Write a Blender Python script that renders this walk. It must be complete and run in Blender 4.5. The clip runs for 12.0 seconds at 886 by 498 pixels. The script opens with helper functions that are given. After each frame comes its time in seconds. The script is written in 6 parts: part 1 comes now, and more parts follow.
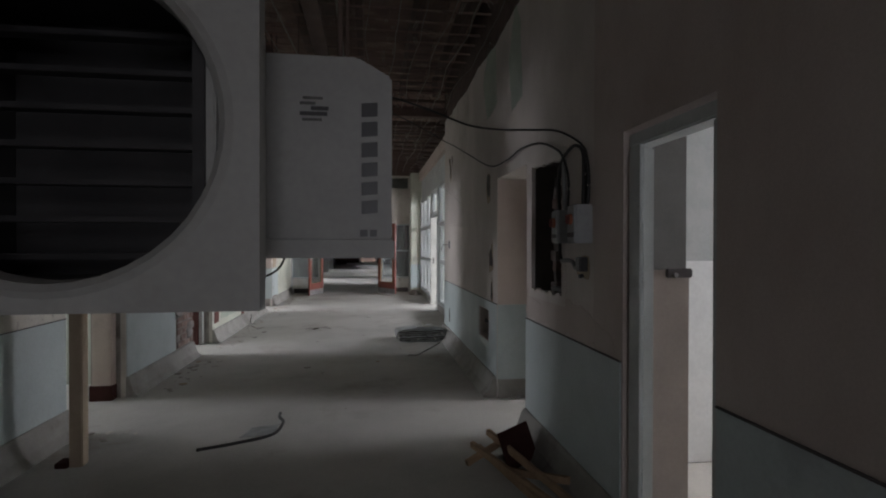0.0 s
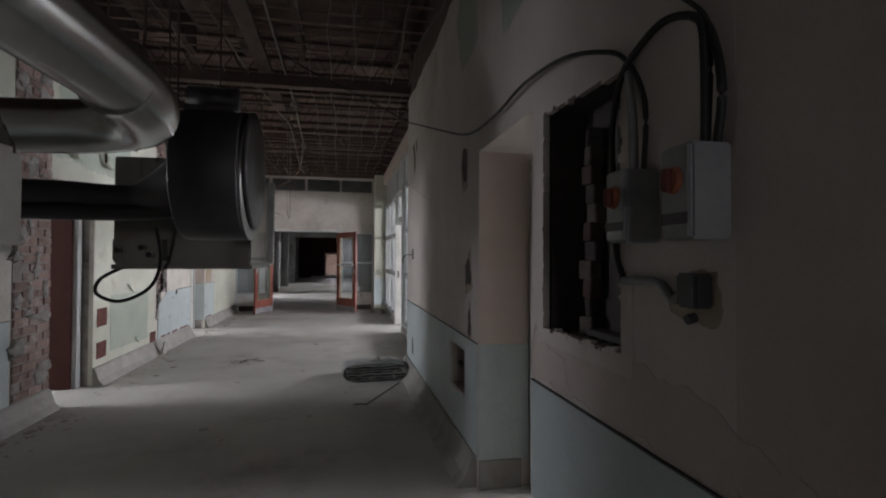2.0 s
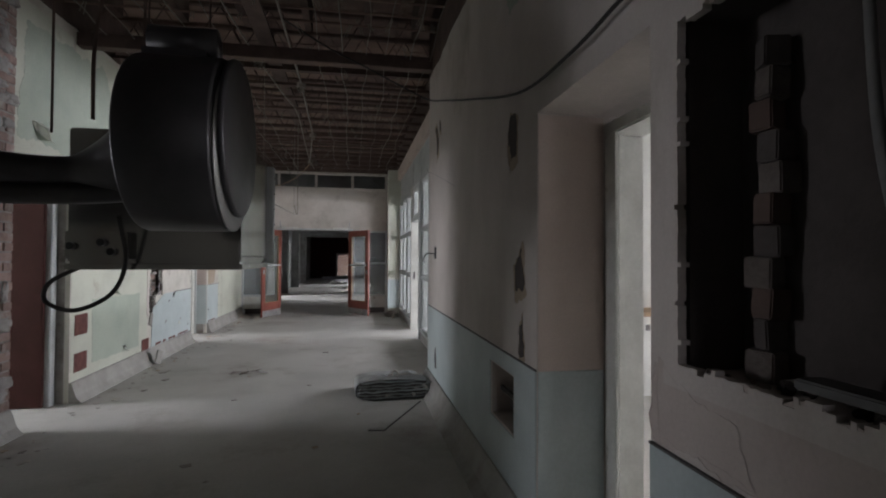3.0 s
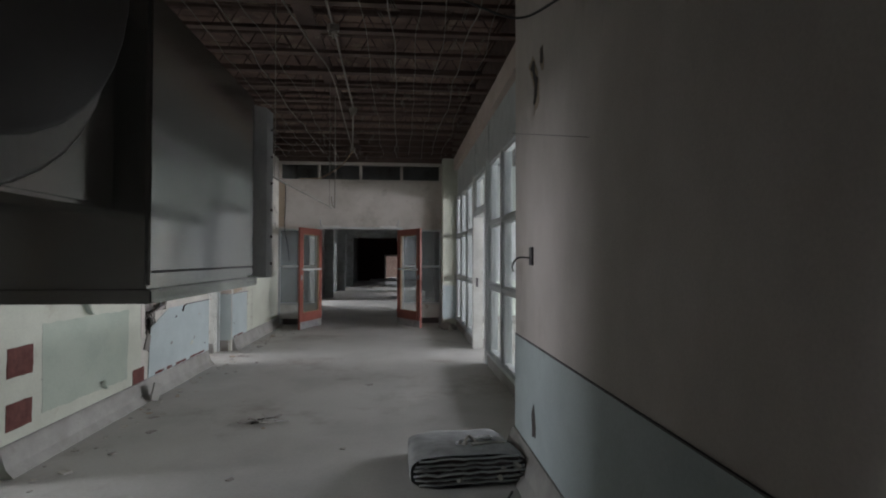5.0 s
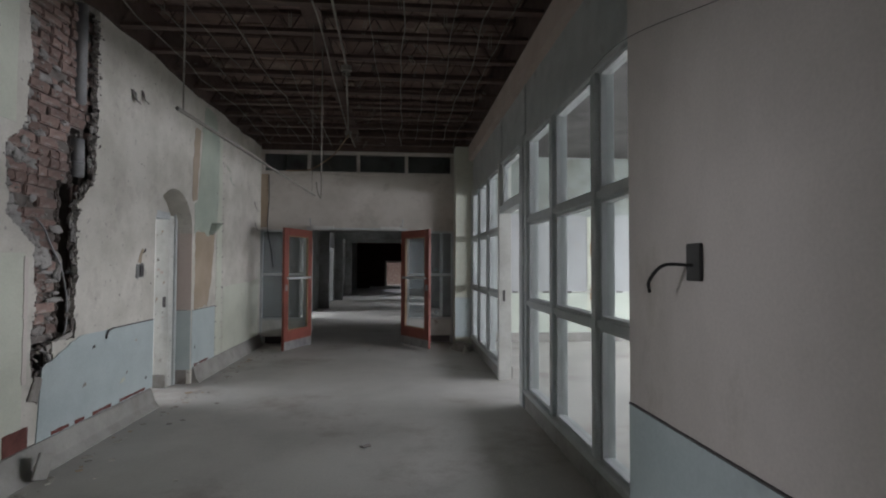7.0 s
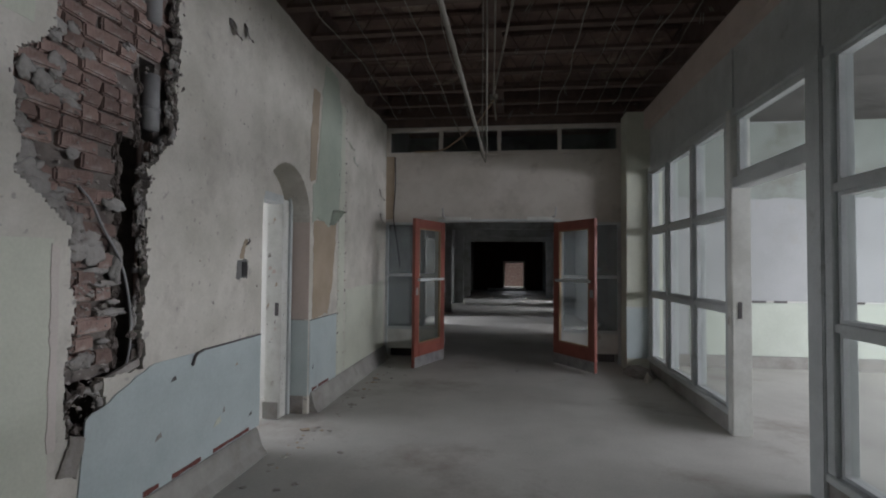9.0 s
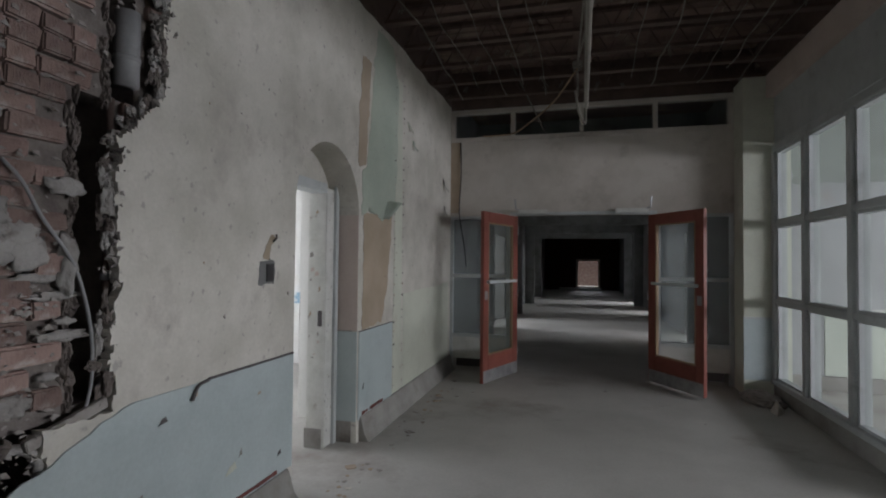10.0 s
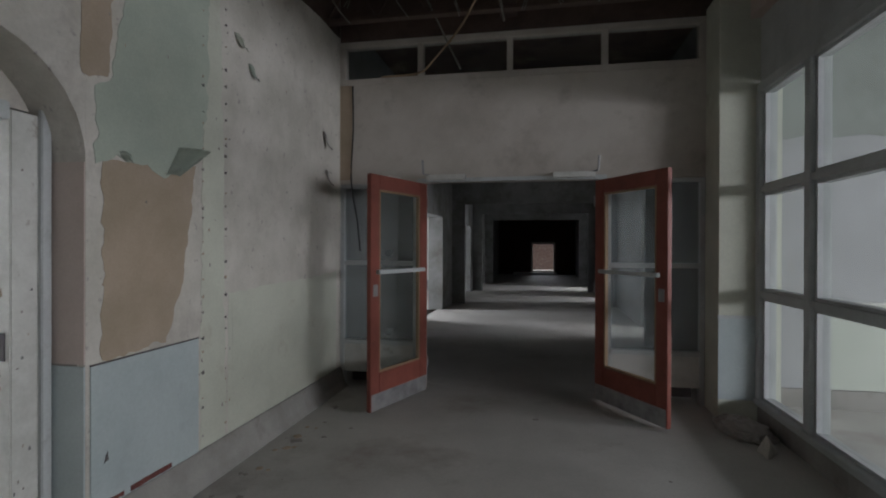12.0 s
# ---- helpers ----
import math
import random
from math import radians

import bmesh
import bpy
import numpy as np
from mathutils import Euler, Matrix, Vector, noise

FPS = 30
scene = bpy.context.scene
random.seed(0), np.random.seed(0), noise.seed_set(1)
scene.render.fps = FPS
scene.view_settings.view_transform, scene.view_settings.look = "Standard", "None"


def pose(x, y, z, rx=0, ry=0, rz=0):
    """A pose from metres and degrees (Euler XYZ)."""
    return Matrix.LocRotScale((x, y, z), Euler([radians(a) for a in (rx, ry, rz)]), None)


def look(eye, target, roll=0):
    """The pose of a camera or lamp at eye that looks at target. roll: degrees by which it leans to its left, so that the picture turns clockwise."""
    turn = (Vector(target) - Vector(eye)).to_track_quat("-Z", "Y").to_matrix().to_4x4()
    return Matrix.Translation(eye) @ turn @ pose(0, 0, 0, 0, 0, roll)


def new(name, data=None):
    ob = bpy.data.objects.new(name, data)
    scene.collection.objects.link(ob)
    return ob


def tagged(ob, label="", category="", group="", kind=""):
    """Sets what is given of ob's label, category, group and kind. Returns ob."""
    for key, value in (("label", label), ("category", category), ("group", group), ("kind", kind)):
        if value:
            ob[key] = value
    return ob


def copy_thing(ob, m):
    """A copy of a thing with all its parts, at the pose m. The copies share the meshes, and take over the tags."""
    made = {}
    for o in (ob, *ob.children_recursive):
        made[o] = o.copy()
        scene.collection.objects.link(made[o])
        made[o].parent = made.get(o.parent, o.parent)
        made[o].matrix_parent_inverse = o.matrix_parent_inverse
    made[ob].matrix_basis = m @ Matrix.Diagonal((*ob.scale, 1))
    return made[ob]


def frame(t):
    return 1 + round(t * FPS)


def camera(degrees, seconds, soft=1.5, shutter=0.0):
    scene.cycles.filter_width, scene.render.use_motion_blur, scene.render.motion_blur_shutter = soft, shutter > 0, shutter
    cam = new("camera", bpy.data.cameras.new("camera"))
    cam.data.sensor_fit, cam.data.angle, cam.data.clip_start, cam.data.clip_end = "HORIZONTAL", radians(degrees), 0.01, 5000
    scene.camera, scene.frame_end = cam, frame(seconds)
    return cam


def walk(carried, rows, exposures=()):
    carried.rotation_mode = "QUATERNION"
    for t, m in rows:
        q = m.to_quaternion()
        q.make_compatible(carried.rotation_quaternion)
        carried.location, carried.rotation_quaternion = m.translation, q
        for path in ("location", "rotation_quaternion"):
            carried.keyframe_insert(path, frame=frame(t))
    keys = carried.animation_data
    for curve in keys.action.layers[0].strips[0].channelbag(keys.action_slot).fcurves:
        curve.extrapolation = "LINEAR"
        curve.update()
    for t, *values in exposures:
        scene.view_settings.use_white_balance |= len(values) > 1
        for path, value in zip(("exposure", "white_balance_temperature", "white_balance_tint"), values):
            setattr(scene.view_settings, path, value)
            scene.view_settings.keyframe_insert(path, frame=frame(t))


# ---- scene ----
from mathutils.geometry import tessellate_polygon

cam = camera(81.7, 12.0, 2.0)
METRES, EYE, TILT, LEAN, TURN = 10.7, 1.43, 0.0, 0.0, -8.2
ROWS = [
    (0.0, 0.0, 0.0, 0.0, 0.0, -0.45, -0.08),
    (0.5, 0.0042, 0.0357, -0.0022, -0.76, 0.36, -0.04),
    (1.0, 0.0098, 0.0789, -0.0026, -2.62, 0.72, -0.09),
    (1.5, 0.0159, 0.1141, -0.0027, -3.16, 0.93, -0.02),
    (2.0, 0.0117, 0.1578, -0.003, -3.08, 0.99, -0.25),
    (2.5, 0.0093, 0.1941, -0.0045, -2.74, 0.98, -0.24),
    (3.0, 0.0006, 0.2322, -0.0045, -1.83, 1.06, -0.3),
    (5.0, -0.0261, 0.4012, -0.0008, 3.48, 1.11, -0.11),
    (5.5, -0.0286, 0.4392, -0.0011, 3.38, 1.52, -0.05),
    (6.0, -0.0357, 0.4827, -0.0014, 2.97, 1.73, -0.19),
    (6.5, -0.044, 0.5221, -0.0006, 2.91, 1.78, -0.15),
    (8.5, -0.1173, 0.6746, -0.0001, 11.15, 1.98, -0.57),
    (9.0, -0.1386, 0.7131, -0.0025, 15.53, 1.85, -0.52),
    (9.5, -0.1506, 0.7481, -0.0031, 20.72, 1.71, -0.48),
    (10.0, -0.1667, 0.7926, 0.0002, 23.07, 1.5, -0.61),
    (10.5, -0.1735, 0.8332, -0.0013, 24.13, 1.41, -0.5),
    (11.0, -0.1768, 0.8775, -0.0064, 25.24, 0.3, -0.36),
    (11.5, -0.1724, 0.9178, -0.0019, 24.28, -0.21, -0.35),
    (12.0, -0.161, 0.9627, -0.0009, 18.95, -0.2, -0.17),
]
EXPOSURES = [(0.0, 0.84, 6600, 12), (0.5, 0.72, 6600, 12), (1.0, 0.52, 6500, 10), (1.5, 0.55, 6500, 10), (2.0, 0.76, 6650, 14), (3.0, 0.76, 6580, 12), (5.0, 0.36, 6500, 10), (6.5, 0.15, 6500, 10), (8.5, -0.10, 6500, 10), (10.0, -0.17, 6500, 10), (12.0, -0.28, 6500, 10)]
walk(cam, [(t, pose(0, 0, EYE, TILT, LEAN, TURN) @ pose(METRES * x, METRES * y, METRES * z, 90 + pitch, roll, yaw)) for t, x, y, z, yaw, pitch, roll in ROWS], EXPOSURES)

# ---- light: overcast sky, and the sky's light in the window openings of the side rooms ----
world = bpy.data.worlds.new("world")
scene.world = world
world.use_nodes = True
sky = world.node_tree.nodes.new("ShaderNodeTexSky")
sky.sky_type, sky.sun_disc = "NISHITA", False
sky.sun_elevation, sky.sun_rotation = radians(42), radians(100)
sky.dust_density, sky.air_density = 4.0, 1.0
world.node_tree.links.new(sky.outputs[0], world.node_tree.nodes["Background"].inputs[0])
world.node_tree.nodes["Background"].inputs[1].default_value = 0.09

sun = new("sun", bpy.data.lights.new("sun", "SUN"))
sun.data.energy, sun.data.angle, sun.data.color = 0.8, radians(15), (1.0, 0.97, 0.93)
sun.matrix_world = look((20, 10, 20), (0, 11, 0))


def window_light(eye, target, w, h, watts, col=(0.89, 0.912, 1.0)):
    ob = new("window_light", bpy.data.lights.new("window_light", "AREA"))
    ob.data.shape, ob.data.size, ob.data.size_y = "RECTANGLE", w, h
    ob.data.energy, ob.data.color = watts, col
    ob.matrix_world = look(eye, target)
    return ob


LIGHT = 1.0
window_light((7.25, 11.3, 1.9), (0, 11.3, -2.6), 6.0, 1.0, 490 * LIGHT)      # glazed room
window_light((5.7, 4.1, 1.6), (0, 4.4, -0.6), 1.0, 1.5, 68 * LIGHT)          # room behind the second doorway
window_light((4.9, 2.35, 1.75), (0, 2.1, 0.9), 1.2, 1.2, 40 * LIGHT)         # wash room
window_light((-7.1, 12.0, 1.7), (0, 12.5, -0.4), 3.0, 1.7, 210 * LIGHT)       # room behind the arch
window_light((-6.2, 7.25, 1.85), (0, 7.15, 0.2), 0.9, 1.0, 95 * LIGHT)         # room with the red door
window_light((-6.2, 5.25, 1.6), (1.2, 4.4, 1.4), 0.7, 1.5, 42 * LIGHT)         # small room
window_light((5.6, 19.6, 1.5), (0, 19.6, -1.2), 1.2, 1.5, 210 * LIGHT)         # rooms off the far corridor
window_light((-6.2, 21.3, 1.5), (0, 21.3, -1.2), 1.2, 1.5, 260 * LIGHT)
window_light((5.6, 24.9, 1.5), (0, 24.9, -1.2), 1.0, 1.5, 240 * LIGHT)
window_light((5.6, 28.6, 1.5), (0, 28.6, -1.2), 1.0, 1.5, 380 * LIGHT)
window_light((-0.4, 43.8, 1.9), (-0.4, 38, 1.2), 2.0, 2.0, 110 * LIGHT)
window_light((0.6, -4.15, 1.7), (0.2, 0, 1.5), 0.9, 1.7, 14 * LIGHT)       # unseen window added behind the start, lights the heater fronts


# ---- materials ----
def material(name, base, second=None, rough=0.8, scale=4.0, grain=60.0, mix=(0.4, 0.65), bump=0.15, metal=0.0,
             stain=None, stain_scale=1.2, stain_at=(0.55, 0.72), vary=0.0, streak=1.0, spec=0.4, pits=None):
    """Painted or raw surface: two colours in soft blotches, fine grain, optional stains with a shape of their own, and relief."""
    m = bpy.data.materials.new(name)
    m.use_nodes = True
    n, l = m.node_tree.nodes, m.node_tree.links
    b = n["Principled BSDF"]
    b.inputs["Roughness"].default_value, b.inputs["Metallic"].default_value = rough, metal
    b.inputs["Specular IOR Level"].default_value = spec
    co = n.new("ShaderNodeTexCoord")
    mp = n.new("ShaderNodeMapping")
    mp.inputs["Scale"].default_value = (1, 1, streak)
    l.new(co.outputs["Object"], mp.inputs[0])
    big, fine = n.new("ShaderNodeTexNoise"), n.new("ShaderNodeTexNoise")
    big.inputs["Scale"].default_value, big.inputs["Detail"].default_value = scale, 6
    big.inputs["Roughness"].default_value = 0.62
    fine.inputs["Scale"].default_value, fine.inputs["Detail"].default_value = grain, 4
    l.new(mp.outputs[0], big.inputs["Vector"])
    l.new(co.outputs["Object"], fine.inputs["Vector"])
    ramp = n.new("ShaderNodeMapRange")
    ramp.inputs[1].default_value, ramp.inputs[2].default_value = mix
    l.new(big.outputs[0], ramp.inputs[0])
    mixc = n.new("ShaderNodeMixRGB")
    mixc.inputs[1].default_value = (*base, 1)
    mixc.inputs[2].default_value = (*(second or [c * 0.82 for c in base]), 1)
    l.new(ramp.outputs[0], mixc.inputs[0])
    out = mixc.outputs[0]
    gr = n.new("ShaderNodeMixRGB")
    gr.blend_type = "MULTIPLY"
    gr.inputs[0].default_value = 0.22
    l.new(out, gr.inputs[1])
    gv = n.new("ShaderNodeMapRange")
    gv.inputs[1].default_value, gv.inputs[2].default_value, gv.inputs[3].default_value = 0.3, 0.7, 0.65
    l.new(fine.outputs[0], gv.inputs[0])
    l.new(gv.outputs[0], gr.inputs[2])
    out = gr.outputs[0]
    if stain:
        sn = n.new("ShaderNodeTexNoise")
        sn.inputs["Scale"].default_value, sn.inputs["Detail"].default_value, sn.inputs["Roughness"].default_value = stain_scale, 8, 0.68
        off = n.new("ShaderNodeMapping")
        off.inputs["Location"].default_value = (3.7, 1.3, 8.1)
        off.inputs["Scale"].default_value = (1, 1, streak)
        l.new(co.outputs["Object"], off.inputs[0])
        l.new(off.outputs[0], sn.inputs["Vector"])
        sr = n.new("ShaderNodeMapRange")
        sr.inputs[1].default_value, sr.inputs[2].default_value = stain_at
        l.new(sn.outputs[0], sr.inputs[0])
        sm = n.new("ShaderNodeMixRGB")
        sm.inputs[2].default_value = (*stain, 1)
        l.new(sr.outputs[0], sm.inputs[0])
        l.new(out, sm.inputs[1])
        out = sm.outputs[0]
    if pits:
        pn, pr, pm = n.new("ShaderNodeTexNoise"), n.new("ShaderNodeMapRange"), n.new("ShaderNodeMixRGB")
        pn.inputs["Scale"].default_value, pn.inputs["Detail"].default_value, pn.inputs["Roughness"].default_value = 16, 3, 0.55
        pr.inputs[1].default_value, pr.inputs[2].default_value, pr.inputs[4].default_value = 0.635, 0.70, 0.7
        pm.inputs[2].default_value = (*pits, 1)
        l.new(mp.outputs[0], pn.inputs["Vector"])
        l.new(pn.outputs[0], pr.inputs[0])
        l.new(pr.outputs[0], pm.inputs[0])
        l.new(out, pm.inputs[1])
        out = pm.outputs[0]
    if vary:
        oi = n.new("ShaderNodeObjectInfo")
        hv = n.new("ShaderNodeHueSaturation")
        vr = n.new("ShaderNodeMapRange")
        vr.inputs[3].default_value, vr.inputs[4].default_value = 1 - vary, 1 + vary
        l.new(oi.outputs["Random"], vr.inputs[0])
        l.new(vr.outputs[0], hv.inputs["Value"])
        l.new(out, hv.inputs["Color"])
        out = hv.outputs[0]
    l.new(out, b.inputs["Base Color"])
    if bump:
        bp = n.new("ShaderNodeBump")
        bp.inputs["Strength"].default_value, bp.inputs["Distance"].default_value = bump, 0.01
        add = n.new("ShaderNodeMath")
        add.inputs[1].default_value = 0.4
        add.operation = "MULTIPLY_ADD"
        l.new(fine.outputs[0], add.inputs[0])
        l.new(big.outputs[0], add.inputs[2])
        l.new(add.outputs[0], bp.inputs["Height"])
        l.new(bp.outputs[0], b.inputs["Normal"])
    rr = n.new("ShaderNodeMapRange")
    rr.inputs[3].default_value, rr.inputs[4].default_value = max(rough - 0.12, 0.03), min(rough + 0.12, 1)
    l.new(big.outputs[0], rr.inputs[0])
    l.new(rr.outputs[0], b.inputs["Roughness"])
    return m


PLASTER_WARM = material("warm_plaster", (0.56, 0.49, 0.45), (0.47, 0.40, 0.36), 0.85, 1.6, 90, stain=(0.34, 0.28, 0.23), stain_scale=1.1, stain_at=(0.56, 0.74), streak=0.6)
PLASTER = material("plaster", (0.61, 0.555, 0.515), (0.51, 0.465, 0.425), 0.85, 1.6, 90, stain=(0.36, 0.32, 0.27), stain_scale=1.1, stain_at=(0.58, 0.74), streak=0.6)
PLASTER_L = material("mottled_plaster", (0.64, 0.61, 0.55), (0.50, 0.48, 0.42), 0.88, 2.2, 70, stain=(0.42, 0.39, 0.35), stain_scale=2.6, stain_at=(0.56, 0.74), bump=0.25, pits=(0.33, 0.30, 0.28))
PLASTER_PINK = material("pink_plaster", (0.58, 0.49, 0.44), (0.52, 0.43, 0.38), 0.85, 2.5, 80, stain=(0.42, 0.36, 0.32), stain_at=(0.6, 0.75))
HEADER = material("header_paint", (0.56, 0.52, 0.47), (0.46, 0.42, 0.37), 0.85, 2.0, 80, stain=(0.34, 0.30, 0.26), stain_scale=1.6, stain_at=(0.55, 0.72))
DADO = material("dado_paint", (0.490, 0.555, 0.554), (0.430, 0.495, 0.496), 0.55, 2.2, 60, stain=(0.38, 0.42, 0.43), stain_scale=2.5, stain_at=(0.6, 0.75), bump=0.05)
CREAM = material("cream_paint", (0.60, 0.615, 0.52), (0.53, 0.545, 0.46), 0.7, 2.4, 60, stain=(0.43, 0.41, 0.33), stain_scale=3.0, stain_at=(0.6, 0.74))
GREEN = material("green_paint", (0.44, 0.49, 0.41), (0.39, 0.44, 0.37), 0.75, 3.0, 70, stain=(0.36, 0.38, 0.32), stain_at=(0.6, 0.75))
TAN = material("tan_plaster", (0.43, 0.345, 0.26), (0.37, 0.30, 0.22), 0.9, 3.0, 90, stain=(0.31, 0.25, 0.19), stain_at=(0.6, 0.75))
DARKLINE = material("dark_trim", (0.10, 0.09, 0.09), None, 0.6, 8, 60)
RUST = material("rust_red_paint", (0.17, 0.055, 0.045), (0.12, 0.045, 0.04), 0.85, 12, 80)
REDTILE = material("red_mastic", (0.16, 0.06, 0.05), (0.11, 0.042, 0.036), 0.85, 14, 90)
ROOMGREY = material("room_grey", (0.42, 0.44, 0.43), (0.36, 0.38, 0.37), 0.8, 2.0, 50, stain=(0.50, 0.51, 0.50), stain_at=(0.5, 0.7))
ROOMPALE = material("room_pale", (0.42, 0.43, 0.43), (0.375, 0.385, 0.38), 0.8, 1.5, 60, stain=(0.36, 0.34, 0.30), stain_at=(0.58, 0.75))
CONCRETE = material("concrete_base", (0.34, 0.33, 0.305), (0.26, 0.25, 0.23), 0.9, 3, 80, stain=(0.20, 0.18, 0.165), stain_scale=3.5, stain_at=(0.54, 0.74))
FLOOR = material("dusty_floor", (0.52, 0.51, 0.475), (0.43, 0.42, 0.39), 0.75, 0.9, 45, stain=(0.27, 0.225, 0.195), stain_scale=0.8, stain_at=(0.55, 0.76), bump=0.12, spec=0.3)
FRAME = material("grey_frame_paint", (0.53, 0.555, 0.55), (0.46, 0.485, 0.48), 0.5, 4, 60, stain=(0.33, 0.33, 0.32), stain_scale=4, stain_at=(0.6, 0.75), bump=0.06)
WHITEFRAME = material("white_frame_paint", (0.66, 0.66, 0.62), (0.54, 0.54, 0.50), 0.55, 5, 60, stain=(0.30, 0.26, 0.22), stain_scale=6, stain_at=(0.62, 0.70), bump=0.1)
ROOMWHITE = material("room_white", (0.74, 0.74, 0.71), (0.66, 0.66, 0.63), 0.8, 1.5, 60, stain=(0.58, 0.55, 0.48), stain_at=(0.58, 0.75))
ROOMGREEN = material("room_pale_green", (0.56, 0.60, 0.53), (0.50, 0.54, 0.47), 0.8, 1.5, 60, stain=(0.45, 0.45, 0.38), stain_at=(0.6, 0.75))
TILE = material("white_tile", (0.78, 0.79, 0.78), (0.72, 0.735, 0.725), 0.3, 3, 40, bump=0.03, vary=0.03)
REDDOOR = material("red_door_paint", (0.275, 0.080, 0.058), (0.22, 0.066, 0.048), 0.5, 5, 60, stain=(0.18, 0.06, 0.045), stain_scale=5, stain_at=(0.6, 0.72), bump=0.06)
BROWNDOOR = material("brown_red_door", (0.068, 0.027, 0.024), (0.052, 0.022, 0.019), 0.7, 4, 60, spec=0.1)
FARWALL = material("far_wall_paint", (0.26, 0.265, 0.26), (0.20, 0.205, 0.20), 0.8, 2, 60, stain=(0.12, 0.11, 0.10), stain_at=(0.5, 0.7))
KICK = material("scuffed_metal_plate", (0.42, 0.42, 0.42), (0.30, 0.30, 0.30), 0.5, 9, 90, metal=0.7)
STEEL = material("rusty_joist", (0.125, 0.085, 0.07), (0.09, 0.063, 0.054), 0.85, 6, 70)
DECK = material("stained_deck", (0.21, 0.14, 0.115), (0.125, 0.086, 0.073), 0.95, 1.6, 60, stain=(0.32, 0.26, 0.21), stain_scale=1.8, stain_at=(0.55, 0.7), vary=0.15)
WIRE = material("galvanised_wire", (0.25, 0.23, 0.20), None, 0.6, 8, 60, metal=0.2)
# dark mortar tone, also shades the bricks inside the wall cavity
JOINT = material("dark_joint_and_shade", (0.17, 0.145, 0.13), (0.11, 0.092, 0.082), 0.95, 12, 80, bump=0.6)
BRICK = material("old_brick", (0.315, 0.225, 0.195), (0.22, 0.15, 0.13), 0.95, 9, 90, stain=(0.38, 0.34, 0.31), stain_scale=7, stain_at=(0.51, 0.66), vary=0.30, bump=0.9)
MORTAR = material("grey_mortar", (0.35, 0.325, 0.30), (0.25, 0.23, 0.21), 0.95, 6, 60, stain=(0.15, 0.125, 0.11), stain_scale=5, stain_at=(0.52, 0.68), bump=0.8)
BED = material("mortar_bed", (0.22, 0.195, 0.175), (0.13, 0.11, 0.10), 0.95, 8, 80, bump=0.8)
UNDERCOAT = material("grey_undercoat", (0.36, 0.345, 0.325), (0.25, 0.235, 0.22), 0.95, 7, 70, stain=(0.18, 0.155, 0.14), stain_scale=9, stain_at=(0.56, 0.70), bump=1.0)
# near-black that carries the shade in holes, also used on dark scraps
DARKVOID = material("cavity_shade_and_scrap", (0.10, 0.086, 0.08), None, 0.95, 6, 60, bump=0.5)
HEATER = material("heater_enamel", (0.37, 0.37, 0.35), (0.32, 0.32, 0.305), 0.42, 2.5, 60, stain=(0.28, 0.26, 0.23), stain_scale=3, stain_at=(0.6, 0.78), bump=0.04)
GREYMETAL = material("grey_sheet_metal", (0.40, 0.40, 0.385), (0.34, 0.34, 0.33), 0.13, 1.2, 60, mix=(0.2, 0.9), metal=0.75, bump=0.012, streak=0.4)
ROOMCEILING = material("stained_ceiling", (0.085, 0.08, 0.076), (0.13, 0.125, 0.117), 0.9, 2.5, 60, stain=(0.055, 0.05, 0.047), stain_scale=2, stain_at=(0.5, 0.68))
ROOMUPPER = material("grey_green_paint", (0.33, 0.36, 0.33), (0.28, 0.30, 0.275), 0.85, 2.0, 60, stain=(0.22, 0.22, 0.19), stain_scale=1.6, stain_at=(0.52, 0.7))
BLACK = material("black_enamel", (0.040, 0.039, 0.040), (0.055, 0.052, 0.053), 0.38, 6, 60, bump=0.03)
CHROME = material("galvanised_flue", (0.66, 0.67, 0.67), (0.55, 0.56, 0.56), 0.24, 3, 60, metal=1.0, bump=0.015)
BEIGEBOARD = material("beige_board", (0.40, 0.345, 0.31), (0.34, 0.295, 0.265), 0.6, 3, 50)
STUBGREY = material("dull_grey_board", (0.20, 0.20, 0.195), (0.165, 0.165, 0.16), 0.8, 3, 50)
BOXGREY = material("grey_box_paint", (0.36, 0.37, 0.37), (0.29, 0.30, 0.30), 0.5, 8, 60)
CABLE = material("black_cable", (0.03, 0.028, 0.027), None, 0.55, 10, 60)
CABLEGREY = material("grey_cable", (0.30, 0.30, 0.30), None, 0.55, 10, 60)
DULLORANGE = material("dull_orange_paint", (0.36, 0.215, 0.13), (0.30, 0.17, 0.10), 0.85, 9, 70)
ORANGE = material("orange_label", (0.34, 0.11, 0.055), None, 0.6, 20, 60)
WOOD = material("pale_timber", (0.36, 0.25, 0.155), (0.28, 0.19, 0.12), 0.75, 9, 60, streak=0.15)
CARDBOARD = material("cloth_grey", (0.36, 0.37, 0.36), (0.27, 0.28, 0.27), 0.8, 10, 90, bump=0.4)
PAPER = material("pale_litter", (0.5, 0.48, 0.43), (0.35, 0.33, 0.29), 0.9, 9, 70, vary=0.3)
PLASTIC = material("milky_plastic", (0.75, 0.76, 0.76), (0.62, 0.63, 0.64), 0.25, 8, 40)
BORDER = material("blue_border_paper", (0.28, 0.42, 0.52), (0.62, 0.66, 0.66), 0.7, 16, 60, mix=(0.5, 0.56))


